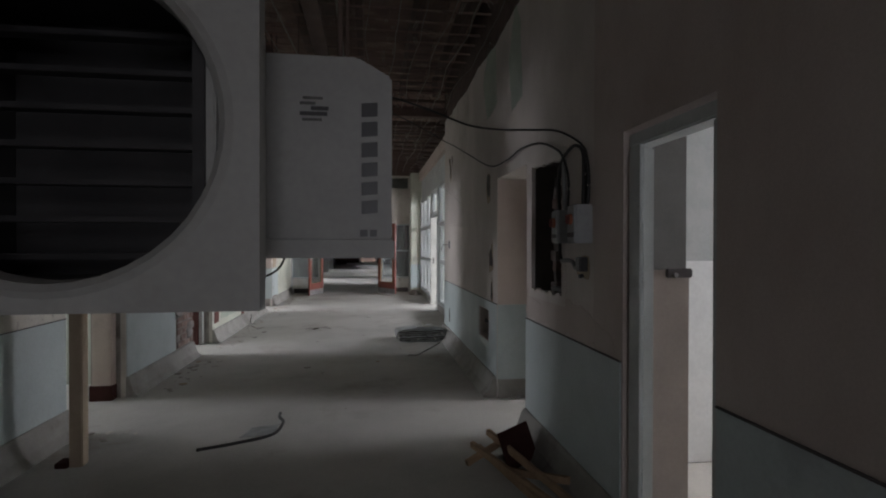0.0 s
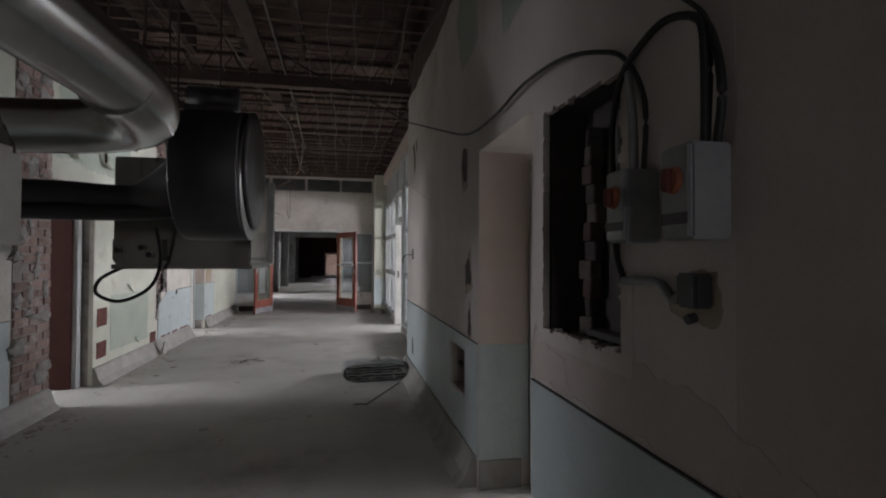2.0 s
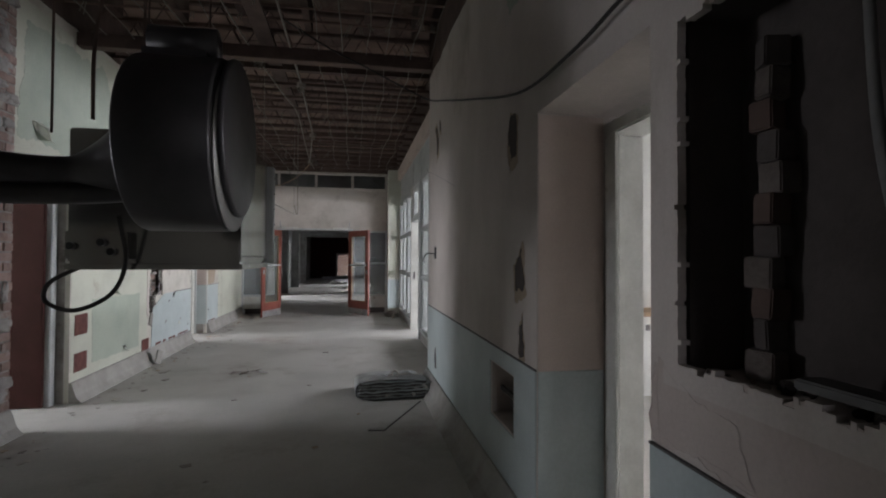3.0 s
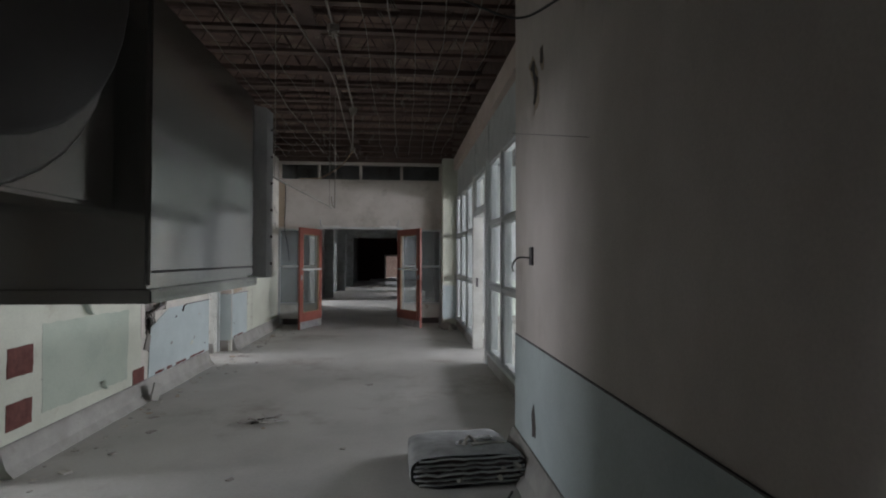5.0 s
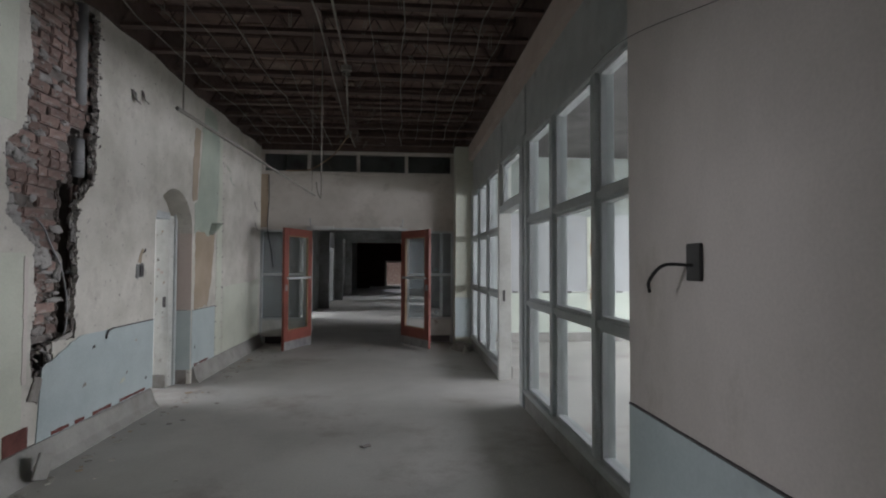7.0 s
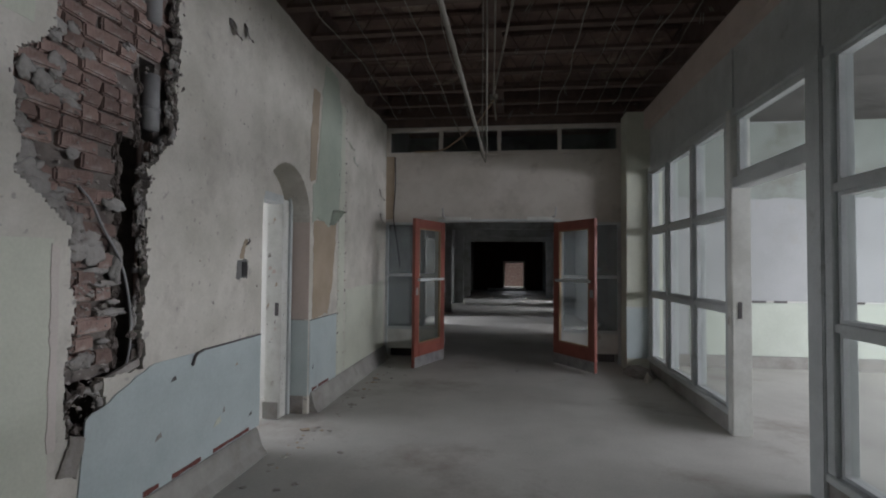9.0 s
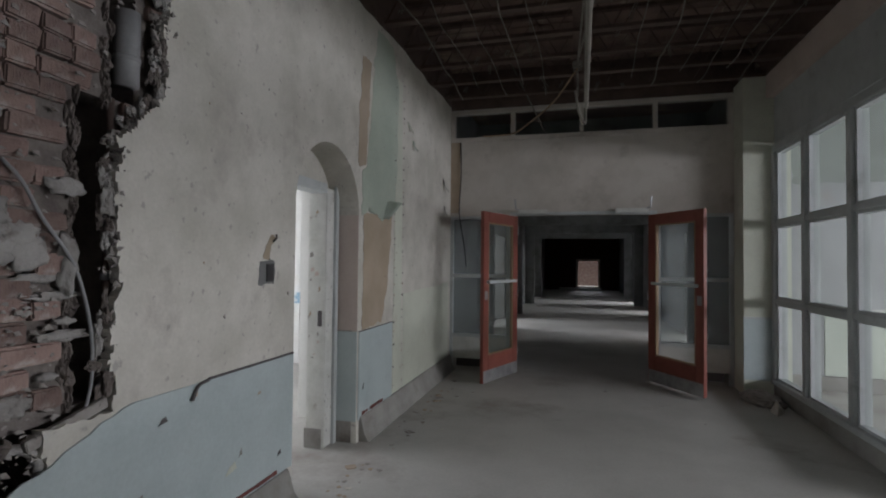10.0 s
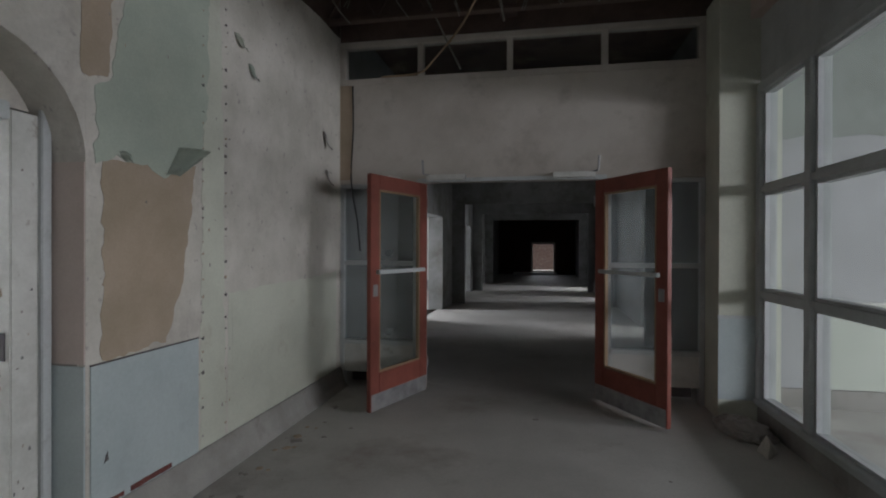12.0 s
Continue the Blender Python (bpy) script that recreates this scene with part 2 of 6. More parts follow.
def glass_material(name="dusty_glass", least=0.02, most=0.08, dust_and_sheen=(0.50, 0.52, 0.50, 1)):
    m = bpy.data.materials.new(name)
    m.use_nodes = True
    n, l = m.node_tree.nodes, m.node_tree.links
    b = n["Principled BSDF"]
    tr, mx = n.new("ShaderNodeBsdfTransparent"), n.new("ShaderNodeMixShader")
    tr.inputs[0].default_value = (0.95, 0.96, 0.955, 1)
    b.inputs["Base Color"].default_value, b.inputs["Roughness"].default_value = dust_and_sheen, 0.08
    no, rp = n.new("ShaderNodeTexNoise"), n.new("ShaderNodeMapRange")
    no.inputs["Scale"].default_value, no.inputs["Detail"].default_value = 2.5, 7
    rp.inputs[1].default_value, rp.inputs[2].default_value = 0.45, 0.8
    rp.inputs[3].default_value, rp.inputs[4].default_value = least, most
    l.new(no.outputs[0], rp.inputs[0])
    l.new(rp.outputs[0], mx.inputs[0])
    l.new(tr.outputs[0], mx.inputs[1])
    l.new(b.outputs[0], mx.inputs[2])
    l.new(mx.outputs[0], n["Material Output"].inputs[0])
    return m


GLASS = glass_material()
# thicker pale film on the sidelights imitates their reflection of the glazed room
SHEENGLASS = glass_material("dusty_sheen_glass", 0.22, 0.5, (0.46, 0.51, 0.53, 1))


def glow_material(name, colour, strength):
    m = bpy.data.materials.new(name)
    m.use_nodes = True
    b = m.node_tree.nodes["Principled BSDF"]
    b.inputs["Emission Color"].default_value, b.inputs["Emission Strength"].default_value = colour, strength
    return m


SKYGLOW = glow_material("overcast_sky", (0.92, 0.96, 1.0, 1), 1.6)



# ---- mesh helpers ----
def add_box(bm, x0, x1, y0, y1, z0, z1, m=None):
    vs = [bm.verts.new((x, y, z)) for x in (x0, x1) for y in (y0, y1) for z in (z0, z1)]
    for f in ((0, 1, 3, 2), (4, 6, 7, 5), (0, 4, 5, 1), (2, 3, 7, 6), (0, 2, 6, 4), (1, 5, 7, 3)):
        bm.faces.new([vs[i] for i in f])
    if m is not None:
        bmesh.ops.transform(bm, matrix=m, verts=vs)
    return vs


def box(x0, x1, y0, y1, z0, z1, bevel=0.0, m=None):
    bm = bmesh.new()
    add_box(bm, x0, x1, y0, y1, z0, z1, m)
    if bevel:
        bmesh.ops.bevel(bm, geom=bm.edges[:], offset=bevel, segments=2, affect="EDGES")
    return bm


def tube(points, r, sides=8, close=False):
    """A round bar along a line of points."""
    bm = bmesh.new()
    pts = [Vector(p) for p in points]
    rings = []
    for i, p in enumerate(pts):
        d = (pts[min(i + 1, len(pts) - 1)] - pts[max(i - 1, 0)]).normalized()
        q = d.to_track_quat("Z", "Y")
        rad = r[i] if isinstance(r, (list, tuple)) else r
        rings.append([bm.verts.new(p + q @ Vector((rad * math.cos(a), rad * math.sin(a), 0))) for a in [2 * math.pi * k / sides for k in range(sides)]])
    for a, b in zip(rings, rings[1:]):
        for k in range(sides):
            bm.faces.new((a[k], a[(k + 1) % sides], b[(k + 1) % sides], b[k]))
    bm.faces.new(rings[0][::-1])
    bm.faces.new(rings[-1])
    return bm


def curve_points(ctrl, n=8):
    """Smooth line through control points."""
    P = [Vector(c) for c in ctrl]
    P = [P[0] * 2 - P[1]] + P + [P[-1] * 2 - P[-2]]
    out = []
    for i in range(1, len(P) - 2):
        for k in range(n):
            t = k / n
            a, b, c, d = P[i - 1:i + 3]
            out.append(0.5 * (2 * b + (c - a) * t + (2 * a - 5 * b + 4 * c - d) * t * t + (3 * b - a - 3 * c + d) * t ** 3))
    return out + [P[-2]]


def finish(ob, bm, mat, smooth=False):
    me = ob if isinstance(ob, bpy.types.Mesh) else ob.data
    bmesh.ops.recalc_face_normals(bm, faces=bm.faces[:])
    bm.to_mesh(me)
    bm.free()
    me.materials.append(mat)
    if smooth:
        for p in me.polygons:
            p.use_smooth = True


def part(name, bm, mat, parent=None, label="", smooth=False):
    ob = new(name, bpy.data.meshes.new(name))
    finish(ob, bm, mat, smooth)
    ob.parent = parent
    if label:
        tagged(ob, label)
    return ob


def thing(name, label, category, bm=None, mat=None, group="", kind="", smooth=False):
    ob = part(name, bm, mat, None, "", smooth) if bm else new(name)
    return tagged(ob, label, category, group, kind)


def structure(name, label, bm, mat, smooth=False):
    return thing(name, label, name.split("_")[0], bm, mat, "", "structure", smooth)


def cells(us, zs, filled, place, d0, d1, jitter=None):
    """A slab over a grid of cells; the cells for which filled(u, z) is false are open. place(u, z, d) gives the point."""
    nu, nz = len(us) - 1, len(zs) - 1
    on = [[filled((us[i] + us[i + 1]) / 2, (zs[j] + zs[j + 1]) / 2) for j in range(nz)] for i in range(nu)]
    bm, seen = bmesh.new(), {}

    def v(i, j, d):
        if (i, j, d) not in seen:
            u, z = us[i], zs[j]
            if jitter and 0 < i < nu and 0 < j < nz:
                u, z = jitter(u, z)
            seen[i, j, d] = bm.verts.new(place(u, z, (d0, d1)[d]))
        return seen[i, j, d]

    for i in range(nu):
        for j in range(nz):
            if not on[i][j]:
                continue
            c = ((i, j), (i + 1, j), (i + 1, j + 1), (i, j + 1))
            bm.faces.new([v(*p, 0) for p in c])
            bm.faces.new([v(*p, 1) for p in reversed(c)])
            for (a, b), (di, dj) in zip(((c[0], c[1]), (c[1], c[2]), (c[2], c[3]), (c[3], c[0])), ((0, -1), (1, 0), (0, 1), (-1, 0))):
                k, m = i + di, j + dj
                if not (0 <= k < nu and 0 <= m < nz and on[k][m]):
                    bm.faces.new((v(*a, 0), v(*a, 1), v(*b, 1), v(*b, 0)))
    return bm


def opening_slab(axis, d0, d1, u0, u1, z0, z1, holes=()):
    """A wall across the given axis, from u0 to u1, with rectangular openings (u0, u1, z0, z1)."""
    us = sorted({u0, u1, *[h[k] for h in holes for k in (0, 1)]})
    zs = sorted({z0, z1, *[h[k] for h in holes for k in (2, 3)]})
    us, zs = [u for u in us if u0 <= u <= u1], [z for z in zs if z0 <= z <= z1]
    place = (lambda u, z, d: (d, u, z)) if axis == "x" else (lambda u, z, d: (u, d, z))
    return cells(us, zs, lambda u, z: not any(h[0] < u < h[1] and h[2] < z < h[3] for h in holes), place, d0, d1)


def ragged(outline, step=0.03, rough=0.012, seed=0):
    """A polygon outline broken up into an uneven line; points shift across their edge only, so the line never folds."""
    pts, n = [], len(outline)
    for i in range(n):
        a, b = Vector(outline[i]), Vector(outline[(i + 1) % n])
        k = max(1, int((b - a).length / step))
        across = Vector((a.y - b.y, b.x - a.x)).normalized()
        for s in range(k):
            p = a.lerp(b, s / k)
            w = noise.noise(Vector((p.x * 9 + seed, p.y * 9, seed * 1.7))) + 0.6 * noise.noise(Vector((p.x * 31, p.y * 31 + seed, seed)))
            p = p + across * (w * rough * 1.6 * (0.3 if s == 0 else 1))
            pts.append((p.x, p.y))
    return pts


def plate(outline, place, d0, d1):
    """A thin plate with the given outline, bedded on its back; place(u, z, d) gives the point."""
    bm = bmesh.new()
    a = [bm.verts.new(place(u, z, d0)) for u, z in outline]
    b = [bm.verts.new(place(u, z, d1)) for u, z in outline]
    for t in tessellate_polygon([[Vector((u, z, 0)) for u, z in outline]]):
        bm.faces.new([b[k] for k in t])
    for i in range(len(a)):
        j = (i + 1) % len(a)
        bm.faces.new((a[i], b[i], b[j], a[j]))
    return bm


def on_x(u, z, d):
    return (d, u, z)


def on_y(u, z, d):
    return (u, d, z)


def on_z(u, z, d):
    return (u, z, d)


# ---- plan ----
LX, RX, GX = -2.25, 1.19, 1.55          # left wall, right wall, glazed screen
CEIL, TOP = 3.55, 4.05                  # underside of the joists, underside of the deck
SCREEN = 15.4                           # cross screen with the double doors
ARCH = (11.47, 12.41, 1.80)
HOLES_L = [(4.2, 5.15, -1, 2.1), (6.96, 7.82, -1, 2.12), (ARCH[0], ARCH[1], -1, 2.27)]
D1, D2 = (1.62, 2.28), (3.78, 4.68)
HOLES_R = [(*D1, -1, 1.965), (*D2, -1, 2.05)]


def hole_edge_low(z):
    """Near edge of the broken plaster at height z."""
    w = 0.05 * noise.noise(Vector((z * 3, 0, 2))) + 0.03 * noise.noise(Vector((z * 11, 0, 5)))
    base = 9.75 if z < 1.55 else 9.75 - 0.27 * min((z - 1.55) / 0.2, 1) if z < 2.2 else 9.48 + 0.17 * min((z - 2.2) / 0.2, 1)
    return base + w


def hole_edge_high(z):
    w = 0.035 * noise.noise(Vector((z * 4, 3, 1))) + 0.03 * noise.noise(Vector((z * 14, 3, 5)))
    base = 9.95 if z < 0.86 else 10.21 if z < 1.9 else 10.23 + 0.2 * min((z - 1.9) / 0.25, 1)
    return base + w


def broken(u, z):
    return z > 0.64 + 0.04 * noise.noise(Vector((u * 9, 1, 1))) and hole_edge_low(z) < u < hole_edge_high(z)


# floor, ground
structure("floor", "dusty grey concrete corridor floor with brown stains", box(LX - 0.30, GX + 0.30, -4, 46, -0.2, 0), FLOOR)
structure("ground", "plain ground outside the building", box(-300, 300, -300, 300, -0.5, -0.25), CONCRETE)

# left wall: masonry core and a coat of plaster, broken open at one place
wall_left = structure("wall_left", "mottled cream plaster wall, patched with green and tan", opening_slab("x", -2.55, LX - 0.045, -4, SCREEN + 0.2, 0, TOP, HOLES_L + [(9.4, 10.5, 0.58, 3.5)]), MORTAR)


def coat(u0, u1, holes=()):
    return opening_slab("x", LX - 0.045, LX, u0, u1, 0, CEIL + 0.1, holes)


part("plaster_coat", coat(-4, 7.82, HOLES_L[:2]), PLASTER_L, wall_left)
part("plaster_coat", coat(7.82, 9.3), PLASTER_L, wall_left)
part("plaster_coat", coat(10.6, SCREEN + 0.1, HOLES_L[2:]), PLASTER_L, wall_left)
ny, nz = 96, 250
part("broken_plaster", cells([9.3 + 1.3 * i / ny for i in range(ny + 1)], [(CEIL + 0.1) * j / nz for j in range(nz + 1)], lambda u, z: not broken(u, z), on_x, LX - 0.045, LX,
     lambda u, z: (u + 0.011 * noise.noise(Vector((u * 40, z * 40, 1))), z + 0.011 * noise.noise(Vector((u * 40, z * 40, 7))))), PLASTER_L, wall_left)

# right wall
wall_right = structure("wall_right", "grey cream plaster wall, stained, with blue dado", opening_slab("x", RX, RX + 0.30, 2.6, 8.05, 0, TOP, HOLES_R[1:] + [(3.03, 3.69, 1.09, 2.04), (5.02, 5.44, 0.47, 0.77)]), PLASTER)

part("thick_wall", opening_slab("x", RX + 0.301, RX + 0.50, 3.575, 7.899, 0, 3.0, [(D2[0], D2[1], -1, 2.05)]), PLASTER, wall_right)
part("thin_wall", opening_slab("x", RX, RX + 0.13, -4, 2.599, 0, TOP, HOLES_R[:1]), PLASTER_WARM, wall_right)

# glazed side: upright panels above the windows, curb below
wall_glazed = structure("wall_glazed", "grey green panel wall above the window screen", opening_slab("x", GX - 0.02, GX + 0.12, 8.05, SCREEN, 2.78, TOP), FRAME)
structure("wall_return", "plaster wall end beside the window screen", box(RX + 0.30, GX + 0.14, 7.9, 8.05, 0, TOP), PLASTER)
structure("beam_glazed", "stained plaster beam over the window screen", box(GX - 0.10, GX + 0.125, 8.052, SCREEN - 0.002, 3.30, 3.55), PLASTER_PINK)
# dark strip added so the joist ends merge into it
structure("beam_glazed_top", "dark strip added over the plaster beam", box(GX - 0.103, GX + 0.125, 8.052, SCREEN - 0.002, 3.552, TOP - 0.002), STEEL)
structure("curb_glazed", "low concrete curb under the window screen", opening_slab("x", GX - 0.05, GX + 0.13, 8.05, SCREEN - 0.4, 0, 0.14, [(11.23, 12.46, -1, 1)]), CONCRETE)
pillar = structure("pillar", "cream plaster pillar at the end of the window screen", box(1.22, GX + 0.14, SCREEN - 0.36, SCREEN, 0, CEIL), CREAM)

# cross screen header
wall_screen = structure("wall_screen", "cream painted panel above the double doors", box(LX, 1.22, SCREEN, SCREEN + 0.10, 2.06, 3.06), HEADER)
structure("wall_screen_top", "wall strip above the transom windows", box(LX, GX, SCREEN, SCREEN + 0.10, 3.50, TOP), STEEL)

# far corridor
FARL = [(20.2, 21.9, -1, 2.1), (25.6, 26.7, -1, 2.1)]
FARR = [(19.0, 20.2, -1, 2.1), (24.3, 25.5, -1, 2.1), (28.0, 29.2, -1, 2.1)]
structure("wall_far_left", "grey painted wall of the far corridor", opening_slab("x", -2.75, -2.42, SCREEN + 0.1, 38, 0, TOP, FARL), FARWALL)
structure("wall_far_right", "grey painted wall of the far corridor", opening_slab("x", 1.55, 1.85, SCREEN + 0.1, 38, 0, TOP, FARR), FARWALL)
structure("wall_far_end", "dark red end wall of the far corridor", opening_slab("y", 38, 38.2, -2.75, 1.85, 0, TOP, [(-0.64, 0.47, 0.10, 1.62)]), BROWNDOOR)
for y in (18.2, 23.2, 27.2, 31.0):
    structure("wall_far_pier", "pale door frame pier in the far corridor", opening_slab("y", y, y + 0.12, -2.42, 1.55, 0, TOP, [(-2.1, 1.25, -1, 2.5)]), FARWALL)
# opening added for the lamp behind the start, out of view
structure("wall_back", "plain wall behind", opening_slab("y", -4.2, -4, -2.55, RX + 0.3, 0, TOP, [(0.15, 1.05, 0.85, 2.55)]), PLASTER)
structure("wall_outside_brick", "sunlit pale brick wall outside the far doorway", box(-4, 4, 44, 44.2, -0.2, 4), BRICK)


# side rooms, closed boxes with a window opening that carries the sky's light
def room(name, x0, x1, y0, y1, wall, side, win, h=3.5, skip=(), ceil=None, inner=None):
    """Four walls, floor and ceiling; side is the outer wall, win its opening (y0, y1, z0, z1)."""
    t = 0.12
    structure("floor_" + name, "dusty concrete room floor", box(max(x0, 1.8505) if x0 > 0 else x0, x1, y0, y1, -0.2, 0.0), FLOOR)
    structure("ceiling_" + name, "plain room ceiling", box(x0 - t, x1 + t, y0 - t, y1 + t, h, h + 0.1), ceil or ROOMWHITE)
    for key, a, b in (("west", x0 - t, x0), ("east", x1, x1 + t)):
        if key not in skip:
            structure("wall_" + name + "_" + key, "painted room wall", opening_slab("x", a, b, y0, y1, 0, h, [win] if side == key else ()), wall)
    for key, a, b in (("south", y0 - t, y0), ("north", y1, y1 + t)):
        if key not in skip:
            structure("wall_" + name + "_" + key, "painted room wall", opening_slab("y", a, b, x0, x1, 0, h, [inner[1]] if inner and inner[0] == key else ()), wall)


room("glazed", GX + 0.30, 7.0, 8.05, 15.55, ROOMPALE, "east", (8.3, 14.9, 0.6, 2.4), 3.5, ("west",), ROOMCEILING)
room("second", RX + 0.50, 5.4, 2.9 + 0.75, 7.75, ROOMWHITE, "east", (3.70, 4.75, 0.85, 2.35), 3.0, ("west",), None, ("north", (3.80, 4.95, 0.88, 1.99)))
room("wash", RX + 0.30, 4.7, -1.0, 3.36, ROOMGREY, "east", (1.75, 2.95, 1.15, 2.35), 2.9, ("west",))
structure("wall_wash_corner", "painted room wall", box(RX + 0.132, RX + 0.299, -1.12, -1.0, 0, 2.9), ROOMGREY)
structure("ceiling_wash_edge", "plain room ceiling", box(RX + 0.132, RX + 0.179, -1.12, 2.6, 2.9, 3.0), ROOMWHITE)
room("arch", -6.9, -2.55, 9.5, 15.1, ROOMWHITE, "west", (10.4, 13.5, 0.85, 2.55), 3.2, ("east",))
room("red_door", -6.0, -2.55, 5.9, 9.3, ROOMGREEN, "west", (6.7, 7.8, 0.85, 2.35), 3.0, ("east",))
room("small", -6.0, -2.55, 3.4, 5.7, ROOMGREEN, "west", (4.85, 5.6, 0.85, 2.35), 3.0, ("east",))
for i, (y0, y1) in enumerate(((18.6, 21.4), (23.8, 26.2), (27.4, 30.0))):
    room("far_%d" % i, 1.852, 5.4, y0, y1, ROOMWHITE, "east", (y0 + 0.3, y1 - 0.6, 0.75, 2.3), 3.0, ("west",))
room("far_west", -6.0, -2.75, 19.9, 27.2, ROOMWHITE, "west", (20.5, 22.2, 0.75, 2.3), 3.0, ("east",))

# ceiling: deck boards above open web joists
structure("ceiling", "dark stained roof deck seen through open joists", box(-2.56, 1.86, -4.2, 46, TOP, TOP + 0.1), DECK)


# ---- fixed trim along the corridor ----
def cove(x, y0, y1, side, wide=1.0):
    """Sloping concrete skirting along a wall; side is +1 when the wall lies to its west."""
    prof = [(0, 0.19), (0.022, 0.19), (0.035, 0.17), (0.075, 0.06), (0.13, 0.004), (0.13, 0), (0, 0)]
    bm, n = bmesh.new(), max(2, int((y1 - y0) / 0.25))
    rows = []
    for i in range(n + 1):
        y = y0 + (y1 - y0) * i / n
        k = noise.noise(Vector((x, y * 2.3, 4))) * 0.010
        rows.append([bm.verts.new((x + side * (a * wide + (k if 0 < b < 0.18 else 0)), y, b + 0.001)) for a, b in prof])
    for a, b in zip(rows, rows[1:]):
        for j in range(len(prof)):
            bm.faces.new((a[j], a[(j + 1) % len(prof)], b[(j + 1) % len(prof)], b[j]))
    bm.faces.new(rows[0])
    bm.faces.new(rows[-1][::-1])
    return structure("baseboard", "sloping chipped concrete skirting at the wall foot", bm, CONCRETE)


for y0, y1 in ((-4, 4.2), (5.15, 6.96), (7.82, 11.40), (12.46, SCREEN)):
    cove(LX, y0, y1, 1, 0.68 if y0 > 12 else 0.85)
for y0, y1 in ((-4, D1[0] - 0.02), (D1[1] + 0.02, D2[0] - 0.02), (D2[1] + 0.02, 8.04)):
    cove(RX, y0, y1, -1)
structure("baseboard_reveal", "grey concrete skirting across the door reveal", box(RX + 0.005, RX + 0.27, D2[1] - 0.022, D2[1] - 0.002, 0, 0.17), CONCRETE)


def dado_l(y0, y1, top=0.87):
    p = part("dado_panel", box(LX + 0.001, LX + 0.008, y0, y1, 0.17, top, 0.0015), DADO, wall_left, "pale blue painted dado")
    part("dado_line", box(LX + 0.001, LX + 0.011, y0, y1, top + 0.0005, top + 0.007), DARKLINE, p)


for y0, y1 in ((-4, 4.19), (5.16, 6.38), (12.43, 13.18)):
    dado_l(y0, y1)
lower = [(9.80, 0.19), (11.46, 0.19), (11.46, 0.865), (10.72, 0.865), (10.30, 0.868)]
rag = [(10.25 - 0.045 * i + 0.02 * noise.noise(Vector((i * 1.7, 2, 0))), 0.86 - 0.018 * i + 0.02 * noise.noise(Vector((i * 2.1, 5, 0)))) for i in range(10)]
dp = part("dado_panel", plate(lower + rag, on_x, LX + 0.001, LX + 0.008), DADO, wall_left, "chipped pale blue painted dado")
part("dado_line", box(LX + 0.001, LX + 0.011, 10.72, 11.46, 0.8655, 0.876), DARKLINE, dp)
part("dado_tongue", tube(curve_points([(LX + 0.006, 10.72, 0.866), (LX + 0.016, 10.64, 0.855), (LX + 0.02, 10.60, 0.80)]), 0.008), DARKLINE, dp)
for y0, y1 in ((9.95, 10.15), (10.22, 10.34), (10.45, 10.72), (10.85, 11.3), (12.5, 12.62), (12.66, 12.95)):
    part("red_streak", plate(ragged([(y0, 0.195), (y1, 0.197), (y1, 0.222), (y0, 0.224)], 0.03, 0.004, y0), on_x, LX + 0.0085, LX + 0.0105), RUST, wall_left, "strip of old red paint")


def dado_r(y0, y1):
    p = part("dado_panel", box(RX - 0.008, RX - 0.001, y0, y1, 0.17, 0.87, 0.0015), DADO, wall_right, "pale blue painted dado")
    part("dado_line", box(RX - 0.011, RX - 0.001, y0, y1, 0.8705, 0.877), DARKLINE, p)


for y0, y1 in ((-4, D1[0] - 0.01), (D1[1] + 0.01, D2[0] - 0.004)):
    dado_r(y0, y1)
p = part("dado_panel", opening_slab("x", RX - 0.008, RX - 0.001, D2[1] + 0.004, 8.04, 0.17, 0.87, [(5.0, 5.46, 0.46, 0.78)]), DADO, wall_right, "pale blue painted dado")
part("dado_line", box(RX - 0.011, RX - 0.001, D2[1] + 0.004, 8.04, 0.8705, 0.877), DARKLINE, p)
part("dado_panel", box(RX + 0.003, RX + 0.32, D2[1] - 0.008, D2[1] - 0.001, 0.17, 0.87), DADO, wall_right)
part("pink_reveal", box(RX + 0.003, RX + 0.32, D2[1] - 0.006, D2[1] - 0.001, 0.8725, 2.04), PLASTER_PINK, wall_right, "bare pink plaster reveal")
part("dado_panel", box(1.215, GX - 0.002, SCREEN - 0.37, SCREEN - 0.361, 0.17, 0.84), DADO, pillar)
part("dado_cap", box(1.205, GX - 0.001, SCREEN - 0.385, SCREEN - 0.361, 0.84, 0.865, 0.004), FRAME, pillar)

# old paint on the left wall: coats, patches, and what has peeled off
def patch(outline, mat, d=0.002, seed=1, label="", rough=0.012, step=0.03):
    return part("paint_patch", plate(ragged(outline, step, rough, seed), on_x, LX + 0.0005, LX + d), mat, wall_left, label)


for u, z0, z1 in ((9.66, 0.17, 1.499), (9.38, 1.50, 2.349), (9.54, 2.35, 3.5)):
    patch([(7.84, z0), (u, z0), (u, z1), (7.84, z1)], CREAM, 0.0020, 2, "yellowed cream paint", 0.003)
patch([(9.655, 0.62), (9.69, 0.62), (9.685, 1.46), (9.65, 1.48)], PLASTER, 0.006, 12, "bare plaster edge", 0.006)
patch([(5.17, 2.15), (7.80, 2.15), (7.80, 3.45), (5.17, 3.50)], CREAM, 0.0018, 3, "yellowed cream paint")
patch([(8.24, 0.30), (9.40, 0.28), (9.42, 0.93), (8.24, 0.95)], GREEN, 0.0045, 4, "pale green painted rectangle", 0.008)
patch([(7.0, 2.35), (8.7, 2.30), (8.8, 2.9), (8.4, 3.35), (7.1, 3.3)], GREEN, 0.0035, 5, "faded green paint", 0.03)
